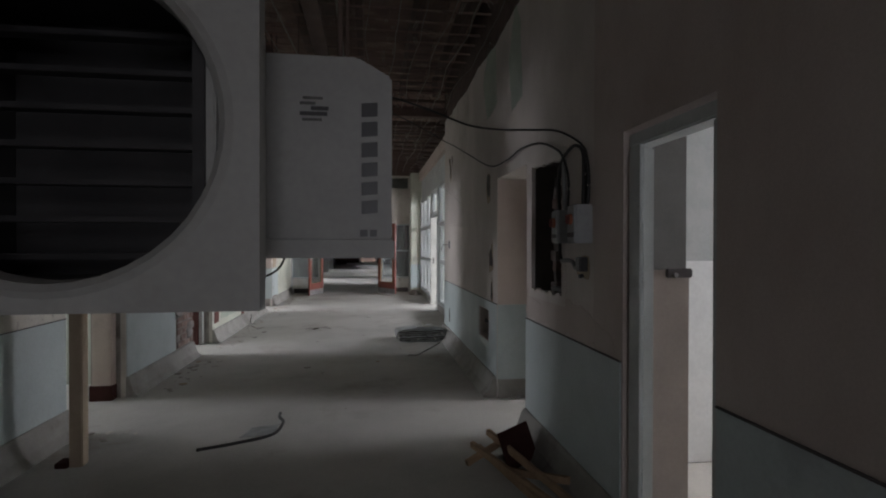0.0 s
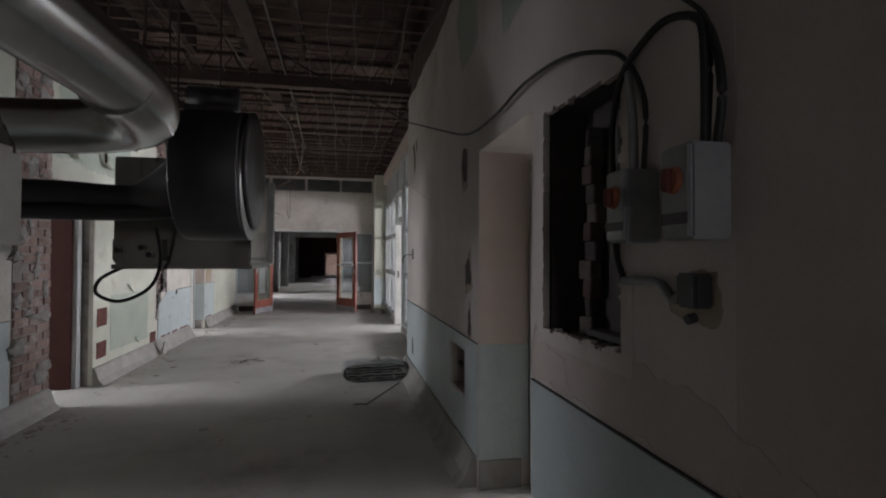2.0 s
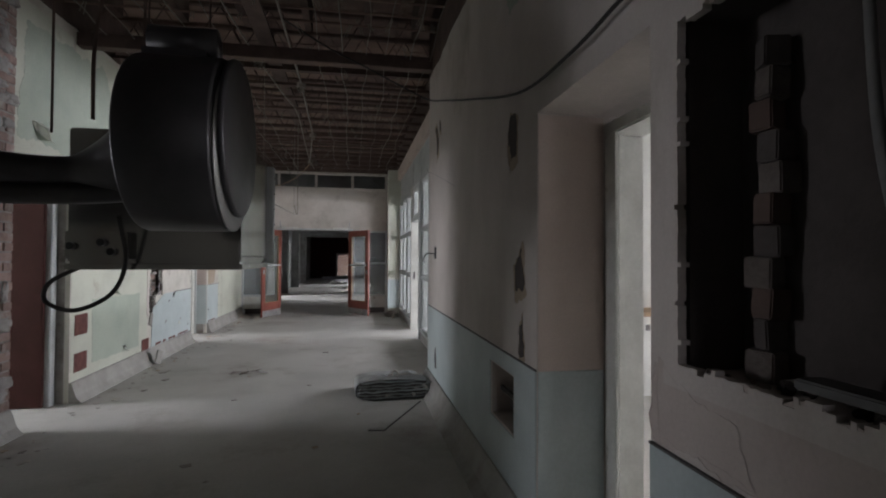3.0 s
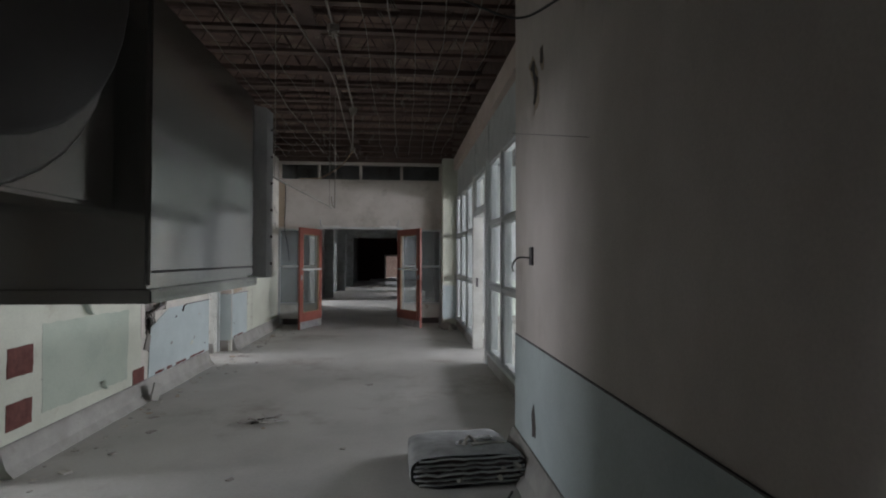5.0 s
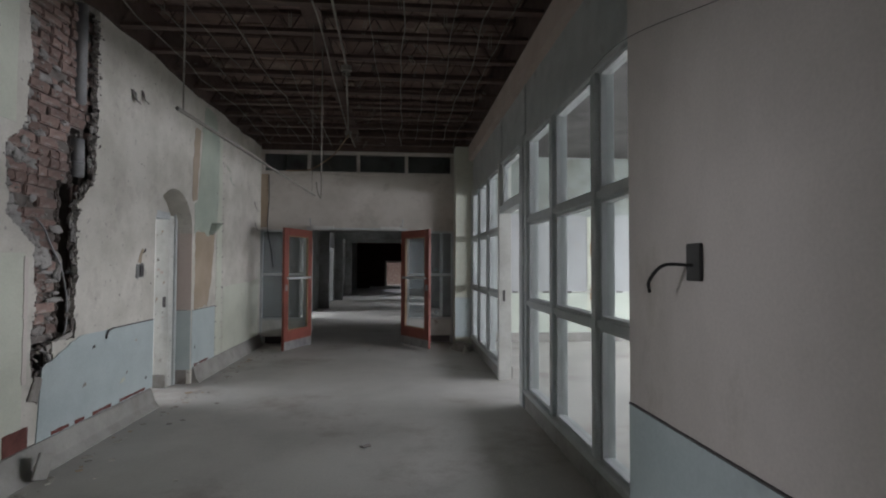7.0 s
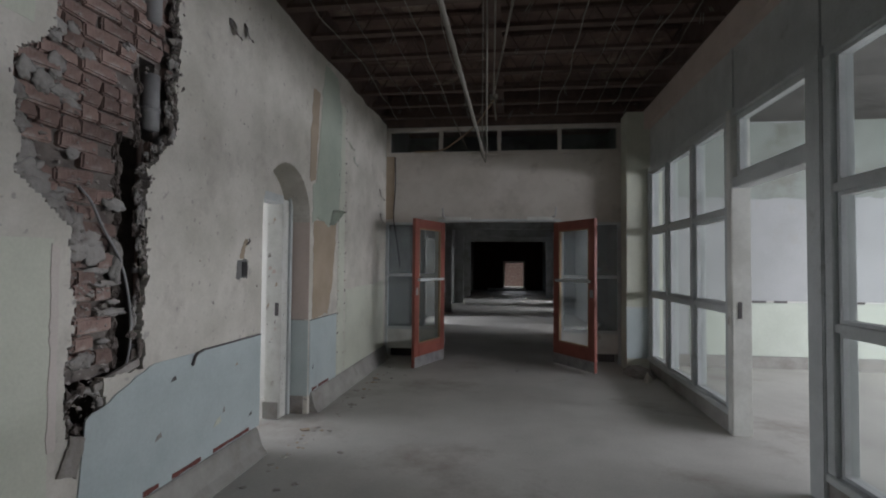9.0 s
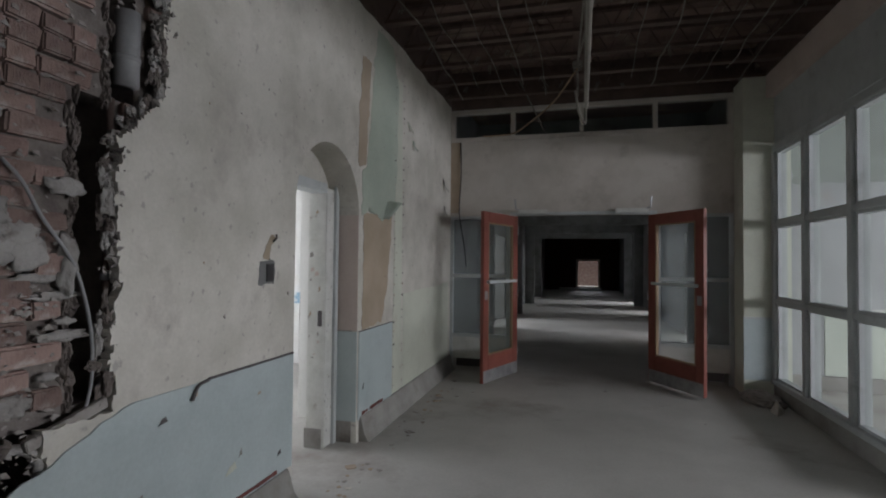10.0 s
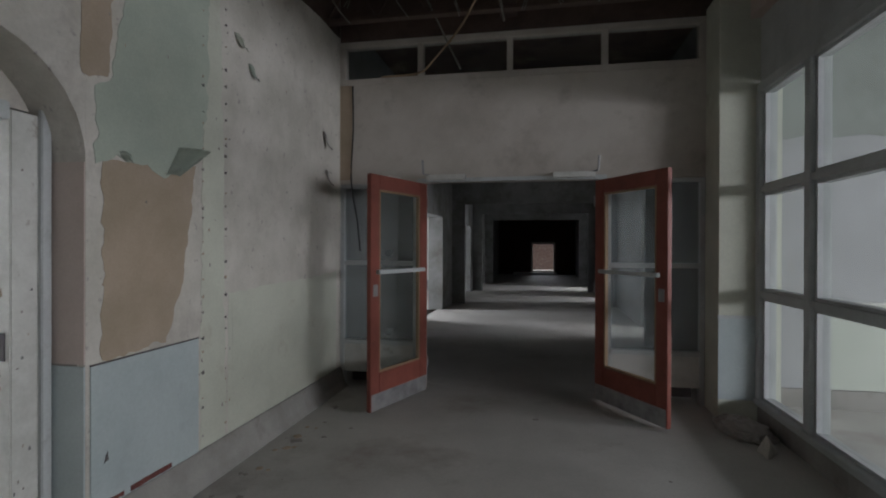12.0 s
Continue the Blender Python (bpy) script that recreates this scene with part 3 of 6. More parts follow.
patch([(12.46, 1.80), (12.58, 1.86), (12.74, 1.83), (12.90, 1.79), (13.02, 1.88), (13.20, 1.98), (13.27, 2.3), (13.29, 3.1), (13.1, 3.45), (12.75, 3.45), (12.64, 2.8), (12.56, 2.24), (12.46, 2.16)], GREEN, 0.004, 6, "peeling green paint", 0.02)
patch([(12.50, 0.885), (12.91, 0.895), (13.05, 1.25), (13.16, 1.90), (13.0, 1.90), (12.90, 1.80), (12.74, 1.85), (12.50, 1.84)], TAN, 0.0025, 7, "bare tan plaster", 0.015)
patch([(12.39, 2.20), (12.53, 2.22), (12.56, 2.60), (12.62, 3.1), (12.44, 3.1), (12.39, 2.6)], TAN, 0.003, 8, "bare tan plaster", 0.015)
patch([(13.20, 0.19), (13.46, 0.19), (13.44, 1.2), (13.4, 3.2), (13.24, 3.2)], CREAM, 0.0028, 9, "cream paint stripe", 0.015)
patch([(13.53, 0.26), (14.56, 0.26), (14.56, 1.05), (13.53, 1.04)], CREAM, 0.003, 10, "faded green painted rectangle", 0.01)
patch([(13.48, 0.19), (15.3, 0.19), (15.3, 1.18), (14.6, 1.14), (13.48, 1.12)], CREAM, 0.0015, 11, "cream paint", 0.01)
for y, z, w, h in ((7.90, 0.27, 0.24, 0.18), (7.90, 0.62, 0.24, 0.20), (9.50, 0.16, 0.22, 0.17)):
    patch([(y, z), (y + w, z), (y + w, z + h), (y, z + h)], REDTILE, 0.006, y + z, "square of dark red mastic", 0.004)
for i in range(60):
    y, z = random.choice((random.uniform(7.9, 9.4), random.uniform(10.5, 11.4), random.uniform(12.5, 15.2), random.uniform(13.2, 13.5))), random.uniform(0.3, 3.3)
    s = random.uniform(0.004, 0.014)
    patch([(y, z), (y + s, z - s * 0.4), (y + s * 0.7, z + s * 1.6), (y - s * 0.3, z + s)], random.choice((MORTAR, TAN, MORTAR)), 0.004, i, "", 0.006, 0.01)
for y in (13.22, 13.45):
    for k in range(26):
        z = 0.3 + 0.115 * k + random.uniform(-0.04, 0.04)
        s = random.uniform(0.004, 0.013)
        patch([(y, z), (y + s, z), (y + s, z + s * 1.8), (y - s, z + s)], random.choice((TAN, MORTAR, DARKLINE)), 0.007, k + y, "", 0.006, 0.01)


def curl(name, y, z, w, h, mat, turn=1, label=""):
    """A tongue of paint that has come loose and rolled outward."""
    bm = bmesh.new()
    n, k = 8, 4
    g = []
    for i in range(n + 1):
        a = i / n * 3.0
        g.append([bm.verts.new((LX + 0.006 + 0.3 * h * (1 - math.cos(a)) * 0.5, y + w * (j / k - 0.5) * (1 - 0.6 * i / n) + turn * 0.25 * w * i / n, z - h * math.sin(a * 0.55) * 0.7 + 0.01 * math.sin(j))) for j in range(k + 1)])
    for i in range(n):
        for j in range(k):
            bm.faces.new((g[i][j], g[i][j + 1], g[i + 1][j + 1], g[i + 1][j]))
    bmesh.ops.solidify(bm, geom=bm.faces[:], thickness=0.003)
    return part(name, bm, mat, wall_left, label, True)


bm, rows = bmesh.new(), []
for i in range(7):
    t = i / 6
    rows.append([bm.verts.new((LX + 0.006 + (0.085 * math.sin(1.4 * t)) * (0.35 + 0.65 * k / 4), 12.91 + 0.10 * k / 4 + 0.17 * t * (0.4 + 0.6 * k / 4), 1.81 + 0.17 * k / 4 + 0.03 * t - 0.03 * t * t)) for k in range(5)])
for a, b in zip(rows, rows[1:]):
    for k in range(4):
        bm.faces.new((a[k], a[k + 1], b[k + 1], b[k]))
bmesh.ops.solidify(bm, geom=bm.faces[:], thickness=0.003)
part("paint_curl", bm, GREEN, wall_left, "stiff leaf of green paint folded off the wall", True)
curl("paint_curl", 12.63, 1.88, 0.08, 0.06, GREEN, 1)
for y, z, w, h in ((10.98, 3.05, 0.10, 0.16), (11.15, 3.1, 0.06, 0.16), (13.6, 2.85, 0.12, 0.12), (13.75, 2.7, 0.08, 0.14), (15.0, 2.5, 0.08, 0.22), (15.05, 2.15, 0.07, 0.2), (7.3, 2.5, 0.25, 0.2), (8.0, 2.55, 0.3, 0.25), (8.75, 1.05, 0.12, 0.14), (9.0, 0.35, 0.10, 0.1)):
    curl("plaster_flake", y, z, w, h, random.choice((MORTAR, CREAM, GREEN)))

# arch: spandrels above the opening, set back lunette and door frame
bm = bmesh.new()
yc, ra = (ARCH[0] + ARCH[1]) / 2, (ARCH[1] - ARCH[0]) / 2
for s in (-1, 1):
    arc = [(yc + s * ra * math.cos(a), ARCH[2] + 0.47 * math.sin(a)) for a in [math.pi / 2 * k / 14 for k in range(15)]]
    out = arc + [(yc + s * ra, 2.275)]
    a = [bm.verts.new((LX - 0.0005, *q)) for q in out]
    b = [bm.verts.new((-2.55, *q)) for q in out]
    bm.faces.new(a), bm.faces.new(b[::-1])
    for i in range(len(a)):
        bm.faces.new((a[i], b[i], b[(i + 1) % len(a)], a[(i + 1) % len(a)]))
bmesh.ops.triangulate(bm, faces=[f for f in bm.faces if len(f.verts) > 4])
part("arch_spandrel", bm, PLASTER_L, wall_left)
part("arch_reveal", box(-2.545, LX - 0.001, ARCH[1] - 0.007, ARCH[1] - 0.001, 0.885, ARCH[2]), PLASTER_PINK, wall_left, "pinkish bare plaster reveal")
part("arch_reveal_dado", box(-2.545, LX - 0.001, ARCH[1] - 0.009, ARCH[1] - 0.001, 0.17, 0.875), DADO, wall_left)
part("arch_lunette", box(-2.545, -2.49, ARCH[0] + 0.01, ARCH[1] - 0.01, 2.02, 2.265), PLASTER_L, wall_left)

door_arch = structure("door_arch", "white painted door frame set back in the arch, no leaf", box(-2.59, -2.44, ARCH[1] - 0.18, ARCH[1] - 0.010, 0, 2.0, 0.006), WHITEFRAME)
part("head", box(-2.56, -2.43, ARCH[0] + 0.002, ARCH[1] - 0.185, 1.955, 2.03, 0.006), FRAME, door_arch)
part("jamb", box(-2.56, -2.43, ARCH[0] + 0.002, ARCH[0] + 0.05, 0, 1.935, 0.006), FRAME, door_arch)
part("casing", box(-2.44, -2.415, ARCH[1] - 0.060, ARCH[1] - 0.012, 0, 2.03, 0.004), FRAME, door_arch)
part("strike_plate", box(-2.50, -2.465, ARCH[1] - 0.184, ARCH[1] - 0.178, 0.93, 1.05), DARKLINE, door_arch, "dark metal strike plate")
for k in range(16):
    z = random.choice((random.uniform(0.1, 0.6), random.uniform(0.15, 1.9)))
    q, w, h = ARCH[1] - 0.17 + random.uniform(0, 0.10), random.uniform(0.003, 0.012), random.uniform(0.006, 0.022)
    part("chip", plate(ragged([(q, z), (q + w, z + 0.2 * h), (q + 0.8 * w, z + h), (q + 0.1 * w, z + 0.8 * h)], 0.01, 0.004, k), on_x, -2.4398, -2.4385), random.choice((STUBGREY, MORTAR, TAN)), door_arch)
for k in range(14):
    z, x, w, h = random.uniform(0.3, 1.9), random.uniform(-2.58, -2.49), random.uniform(0.008, 0.04), random.uniform(0.01, 0.05)
    part("chip", plate(ragged([(x, z), (x + w, z + 0.3 * h), (x + 0.7 * w, z + h), (x, z + 0.7 * h)], 0.01, 0.006, k + 50), on_y, ARCH[1] - 0.1815, ARCH[1] - 0.1802), random.choice((TAN, MORTAR, PLASTER_PINK)), door_arch)
part("plinth", box(-2.60, -2.455, ARCH[1] - 0.192, ARCH[1] - 0.1825, 0, 0.15, 0.003), CONCRETE, door_arch)


# ---- doorways in the right wall ----
def jamb_frame(name, label, y0, y1, x, head, mat=FRAME, deep=0.10):
    d = structure(name, label, box(x, x + deep, y1 - 0.06, y1 - 0.003, 0, head, 0.008), mat)
    part("jamb", box(x, x + deep, y0 + 0.003, y0 + 0.06, 0, head, 0.008), mat, d)
    part("casing", box(x - 0.012, x + 0.002, y1 - 0.13, y1 - 0.061, 0, head, 0.004), mat, d)
    part("head", box(x, x + deep, y0 + 0.003, y1 - 0.003, head + 0.001, head + 0.065, 0.008), mat, d)
    part("stop", box(x + 0.035, x + 0.065, y1 - 0.075, y1 - 0.061, 0, head, 0.003), mat, d)
    part("strike_plate", box(x + 0.01, x + 0.034, y1 - 0.0645, y1 - 0.0605, 0.9, 1.05), DARKLINE, d, "dark metal strike plate")
    return d


jamb_frame("door_wash", "pale painted door frame without a leaf", D1[0], D1[1], 1.215, 1.885)
jamb_frame("door_second", "white painted door frame without a leaf", D2[0], D2[1], 1.515, 1.95, WHITEFRAME, 0.17)

half_door = thing("half_height_panel", "narrow half height beige partition panel with a bolt", "partition")
part("panel", box(1.345, 1.628, 2.42, 2.438, 0.02, 1.305, 0.006), BEIGEBOARD, half_door)
part("bolt", box(1.49, 1.633, 2.40, 2.419, 1.265, 1.312, 0.006), DARKLINE, half_door, "dark metal bolt")
part("bolt_knob", tube([(1.53, 2.38, 1.28), (1.53, 2.402, 1.28)], 0.012), KICK, half_door)
part("foot", box(1.36, 1.61, 2.422, 2.436, 0.0, 0.019), DARKLINE, half_door)

structure("wall_wash_stub", "dull grey end of the partition behind the door frame", box(1.326, 1.62, 2.44, 2.597, 0, 2.898), STUBGREY)

# wash room: tiled wainscot, access panel, grab bar, pipe stubs
wains = structure("trim_tiled_wainscot", "white glazed tile wainscot with a capping", box(2.515, 4.69, 3.3375, 3.359, 0, 1.327), TILE)
tile_me = bpy.data.meshes.new("tile")
finish(tile_me, box(0, 0.1094, -0.002, 0, 0, 0.1094, 0.0006), TILE)
for i in range(19):
    for j in range(9):
        o = new("tile", tile_me)
        o.location, o.parent = (2.52 + 0.11 * i, 3.3373, 0.32 + 0.11 * j), wains
part("base_ledge", box(2.515, 4.69, 2.96, 3.3365, 0, 0.236, 0.008), TILE, wains, "white tiled ledge at the foot of the wall")
structure("wall_wash_pier", "grey painted pier in the wash room", box(RX + 0.302, 2.48, 3.105, 3.358, 0, 2.898), ROOMGREY)
structure("trim_pier_wainscot", "white glazed facing on the lower pier", box(RX + 0.303, 2.51, 3.085, 3.3575, 0, 1.327, 0.006), TILE)
structure("trim_pier_joint", "thin grey joint in the pier facing", box(2.29, 2.293, 3.083, 3.0848, 0.75, 1.30), DARKLINE)
panel_box = thing("access_panel", "white painted metal access panel on the wall", "panel", box(2.80, 3.42, 3.335, 3.359, 1.335, 1.695, 0.004), TILE)
part("door", box(2.815, 3.405, 3.328, 3.3345, 1.345, 1.685, 0.003), TILE, panel_box)
part("screw", tube([(2.84, 3.32, 1.47), (2.84, 3.3275, 1.47)], 0.008), DARKLINE, panel_box)
grab = thing("grab_bar_bracket", "rusty iron bar bracket on the tiled wall", "bracket", tube([(3.00, 3.30, 0.862), (3.33, 3.30, 0.867)], 0.012), STEEL)
for x in (3.02, 3.31):
    part("mount", tube([(x, 3.295, 0.864), (x, 3.335, 0.864)], [0.03, 0.035]), STEEL, grab)
for x, z in ((3.08, 0.45), (3.09, 0.36)):
    thing("pipe_stub", "short corroded pipe stub in the tiled wall", "pipe", tube([(x, 3.29, z - 0.005), (x, 3.335, z)], 0.016), CHROME)
for x, z in ((2.93, 0.537), (3.20, 0.55)):
    thing("screw_plug", "small dark plug hole in the tiled wall", "plug", tube([(x, 3.332, z), (x, 3.3352, z)], 0.010), DARKLINE)

# ---- glazed screen on the right ----
def window_screen(name, y0, y1, posts, rails, top, sill):
    w = structure(name, "tall painted timber window with many panes", box(GX - 0.07, GX + 0.09, y0, y1, sill - 0.05, sill, 0.006), FRAME)
    part("head", box(GX - 0.05, GX + 0.08, y0, y1, top, top + 0.08, 0.006), FRAME, w)
    edges = [y0 + 0.03, *posts, y1 - 0.03]
    for y in edges:
        part("mullion", box(GX - 0.055, GX + 0.075, y - 0.04, y + 0.04, sill + 0.001, top - 0.001, 0.005), FRAME, w)
    levels = [sill, *rails, top]
    for a, b in zip(edges, edges[1:]):
        for z in rails:
            part("rail", box(GX - 0.05, GX + 0.07, a + 0.041, b - 0.041, z - 0.026, z + 0.026, 0.005), FRAME, w)
        for i, (c, d) in enumerate(zip(levels, levels[1:])):
            lo, hi = c + (0.027 if i else 0.001), d - (0.027 if i < len(levels) - 2 else 0.001)
            sash = part("sash", opening_slab("x", GX - 0.025, GX + 0.045, a + 0.042, b - 0.042, lo, hi, [(a + 0.072, b - 0.072, lo + 0.022, hi - 0.022)]), FRAME, w)
            pane = part("pane", box(GX + 0.005, GX + 0.010, a + 0.070, b - 0.070, lo + 0.020, hi - 0.020), GLASS, sash)
            pane.visible_shadow = False
    return w


window_screen("window_near", 8.06, 11.09, [9.24, 10.18], [1.06, 1.88], 2.68, 0.20)
window_screen("window_far", 12.46, SCREEN - 0.365, [13.36, 14.22], [1.05, 1.89], 2.68, 0.20)
door_glazed = structure("door_glazed", "white painted doorway with a glazed transom, no leaf", box(GX - 0.07, GX + 0.09, 11.10, 11.26, 0, 2.76, 0.008), FRAME)
part("jamb", box(GX - 0.07, GX + 0.09, 12.36, 12.452, 0, 2.76, 0.008), WHITEFRAME, door_glazed)
part("transom_bar", box(GX - 0.06, GX + 0.08, 11.262, 12.358, 2.08, 2.17, 0.006), FRAME, door_glazed)
part("head", box(GX - 0.06, GX + 0.08, 11.262, 12.358, 2.70, 2.76, 0.006), FRAME, door_glazed)
s = part("transom_sash", opening_slab("x", GX - 0.02, GX + 0.04, 11.265, 12.355, 2.172, 2.698, [(11.32, 12.30, 2.22, 2.65)]), FRAME, door_glazed)
part("pane", box(GX + 0.006, GX + 0.011, 11.318, 12.302, 2.218, 2.652), GLASS, s).visible_shadow = False
for z in (0.25, 1.1, 1.9):
    part("hinge", box(GX - 0.02, GX + 0.02, 11.261, 11.269, z, z + 0.10), DARKLINE, door_glazed, "dark butt hinge")
part("strike_plate", box(GX - 0.02, GX + 0.01, 12.353, 12.359, 0.98, 1.12), DARKLINE, door_glazed, "dark metal strike plate")
for y in (11.18, 12.42):
    part("cover_strip", box(GX - 0.034, GX - 0.0205, y - 0.02, y + 0.02, 2.781, 3.298), FRAME, wall_glazed)

# things in the glazed room
for x, z in ((3.86, 0.78), (3.86, 1.62)):
    thing("orange_patch", "small square of dull orange paint on the white wall", "patch", box(x, x + 0.17, 15.530, 15.538, z, z + 0.25, 0.001), DULLORANGE, "orange squares")
structure("trim_room_dado", "pale green lower paint on the room wall", box(2.2, 6.99, 15.541, 15.5495, 0.17, 0.92), ROOMGREEN)
structure("trim_room_stripe", "cream stripe up the room wall", plate(ragged([(3.80, 0.2), (4.08, 0.2), (4.12, 0.7), (4.07, 1.3), (4.10, 1.8), (4.06, 2.36), (3.80, 2.36)], 0.05, 0.012, 18), on_y, 15.5405, 15.5385), CREAM)
structure("trim_room_bare", "bare tan plaster beside the cream stripe", plate(ragged([(4.085, 0.35), (4.13, 0.5), (4.15, 1.2), (4.12, 1.75), (4.20, 1.98), (4.13, 2.1), (4.08, 1.9), (4.07, 1.2)], 0.04, 0.02, 19), on_y, 15.5402, 15.5375), TAN)
structure("trim_room_upper", "grey green upper paint on the room wall", plate(ragged([(1.86, 2.42), (4.0, 2.38), (5.5, 2.45), (6.98, 2.40), (6.98, 3.49), (1.86, 3.49)], 0.08, 0.03, 17), lambda u, z, d: (u, d, z), 15.543, 15.5495), ROOMUPPER)
structure("trim_room_ledge", "pale chipped ledge along the room wall", box(2.2, 6.99, 15.52, 15.5495, 0.925, 0.945), WHITEFRAME)
for k in range(9):
    x = 2.25 + 0.5 * k + random.uniform(0, 0.2)
    structure("trim_ledge_gap", "dark gap where the ledge has broken away", box(x, x + random.uniform(0.08, 0.3), 15.512, 15.5198, 0.918, 0.948), DARKLINE)
structure("baseboard_room", "concrete skirting of the glazed room", box(1.7, 6.99, 15.52, 15.548, 0, 0.165), CONCRETE)

# ---- cross screen with double doors ----
DX0, DX1 = -1.36, 0.29
screen_frame = structure("door_screen", "painted timber screen frame around the double doors", box(DX0 - 0.08, DX0, SCREEN - 0.01, SCREEN + 0.11, 0, 2.058, 0.005), FRAME)
part("jamb", box(DX1, DX1 + 0.08, SCREEN - 0.01, SCREEN + 0.11, 0, 2.058, 0.005), FRAME, screen_frame)
part("head", box(DX0 - 0.08, DX1 + 0.08, SCREEN - 0.012, SCREEN - 0.001, 2.061, 2.10, 0.003), FRAME, screen_frame)
for x0, x1 in ((LX + 0.002, DX0 - 0.082), (DX1 + 0.082, 1.218)):
    w = structure("window_sidelight", "glazed sidelight beside the double doors", box(x0, x1, SCREEN, SCREEN + 0.09, 2.02, 2.057, 0.004), FRAME)
    part("mid_rail", box(x0 + 0.041, x1 - 0.041, SCREEN + 0.005, SCREEN + 0.085, 1.235, 1.28, 0.004), FRAME, w)
    part("sill", box(x0 + 0.041, x1 - 0.041, SCREEN - 0.02, SCREEN + 0.095, 0.44, 0.48, 0.004), FRAME, w)
    for x in (x0, x1 - 0.04):
        part("stile", box(x, x + 0.04, SCREEN, SCREEN + 0.09, 0, 2.019, 0.004), FRAME, w)
    part("lower_panel", box(x0 + 0.041, x1 - 0.041, SCREEN + 0.02, SCREEN + 0.06, 0.15, 0.439), WHITEFRAME, w, "white board panel")
    for z0, z1 in ((0.481, 1.234), (1.281, 2.019)):
        part("pane", box(x0 + 0.041, x1 - 0.041, SCREEN + 0.04, SCREEN + 0.045, z0, z1), SHEENGLASS, w).visible_shadow = False
    # dark sheet set back in the gap gives its shade
    part("floor_recess", box(x0 + 0.041, x1 - 0.041, SCREEN + 0.25, SCREEN + 0.30, 0, 0.149), DARKVOID, w, "dark sheet for the shade behind the missing heater grille")
window_transom = structure("window_transom", "row of four dark transom lights under the joists", box(LX + 0.002, 1.218, SCREEN - 0.015, SCREEN + 0.09, 3.062, 3.12, 0.005), HEADER)
part("head", box(LX + 0.002, 1.218, SCREEN - 0.015, SCREEN + 0.09, 3.44, 3.498, 0.005), HEADER, window_transom)
edges = (LX + 0.03, -1.41, -0.53, 0.35, 1.19)
for x in edges:
    part("mullion", box(x - 0.028, x + 0.028, SCREEN - 0.01, SCREEN + 0.085, 3.121, 3.439, 0.004), HEADER, window_transom)
for a, b in zip(edges, edges[1:]):
    part("pane", box(a + 0.029, b - 0.029, SCREEN + 0.03, SCREEN + 0.035, 3.121, 3.439), GLASS, window_transom).visible_shadow = False
part("trim_strip", box(LX + 0.003, LX + 0.13, SCREEN - 0.012, SCREEN - 0.001, 2.10, 3.06), TAN, wall_screen, "bare brown strip")
part("hanging_cable", tube(curve_points([(LX + 0.14, SCREEN - 0.02, 3.05), (LX + 0.15, SCREEN - 0.03, 2.6), (LX + 0.13, SCREEN - 0.03, 2.1), (LX + 0.20, SCREEN - 0.05, 1.7), (LX + 0.24, SCREEN - 0.06, 1.38)]), 0.008), CABLE, wall_screen)


def glazed_door(name, hinge, tip, sign, label):
    """One leaf of the double doors, built along +x from the hinge and turned into place."""
    d = thing(name, label, "door", group="red double doors")
    w, t = 0.87, 0.022
    part("hinge_stile", box(0, 0.12, -t, t, 0.025, 2.04, 0.004), REDDOOR, d)
    part("lock_stile", box(w - 0.12, w, -t, t, 0.025, 2.04, 0.004), REDDOOR, d)
    part("top_rail", box(0.121, w - 0.121, -t, t, 1.915, 2.04, 0.004), REDDOOR, d)
    part("bottom_rail", box(0.121, w - 0.121, -t, t, 0.025, 0.34, 0.004), REDDOOR, d)
    bead = part("glazing_bead", opening_slab("y", -t + 0.005, t - 0.005, 0.121, w - 0.121, 0.341, 1.914, [(0.137, w - 0.137, 0.357, 1.898)]), WOOD, d, "bare timber glazing bead")
    part("pane", box(0.137, w - 0.137, -0.003, 0.003, 0.357, 1.898), GLASS, bead).visible_shadow = False
    for s in (-1, 1):
        part("kick_plate", box(0.01, w - 0.01, *sorted((s * t, s * (t + 0.0025))), 0.028, 0.17), KICK, d, "scuffed grey metal kick plate")
    bar = part("push_bar", box(0.10, w - 0.06, *sorted((sign * (t + 0.03), sign * (t + 0.05))), 1.19, 1.225, 0.006), FRAME, d, "pale push bar")
    for x in (0.13, w - 0.09):
        part("bar_bracket", box(x - 0.015, x + 0.015, *sorted((sign * t, sign * (t + 0.031))), 1.19, 1.225), FRAME, bar)
    part("lock", box(w - 0.09, w - 0.03, -t - 0.004, t + 0.004, 1.0, 1.10), KICK, d)
    for z in (0.25, 1.0, 1.8):
        part("hinge", tube([(-0.006, sign * t, z), (-0.006, sign * t, z + 0.10)], 0.009), KICK, d)
    part("closer_bracket", box(0.45, 0.62, -t - 0.005, t + 0.005, 2.041, 2.048), WHITEFRAME, d)
    a = math.atan2(tip[1] - hinge[1], tip[0] - hinge[0])
    d.matrix_basis = Matrix.Translation((*hinge, 0)) @ Matrix.Rotation(a, 4, "Z")
    return d


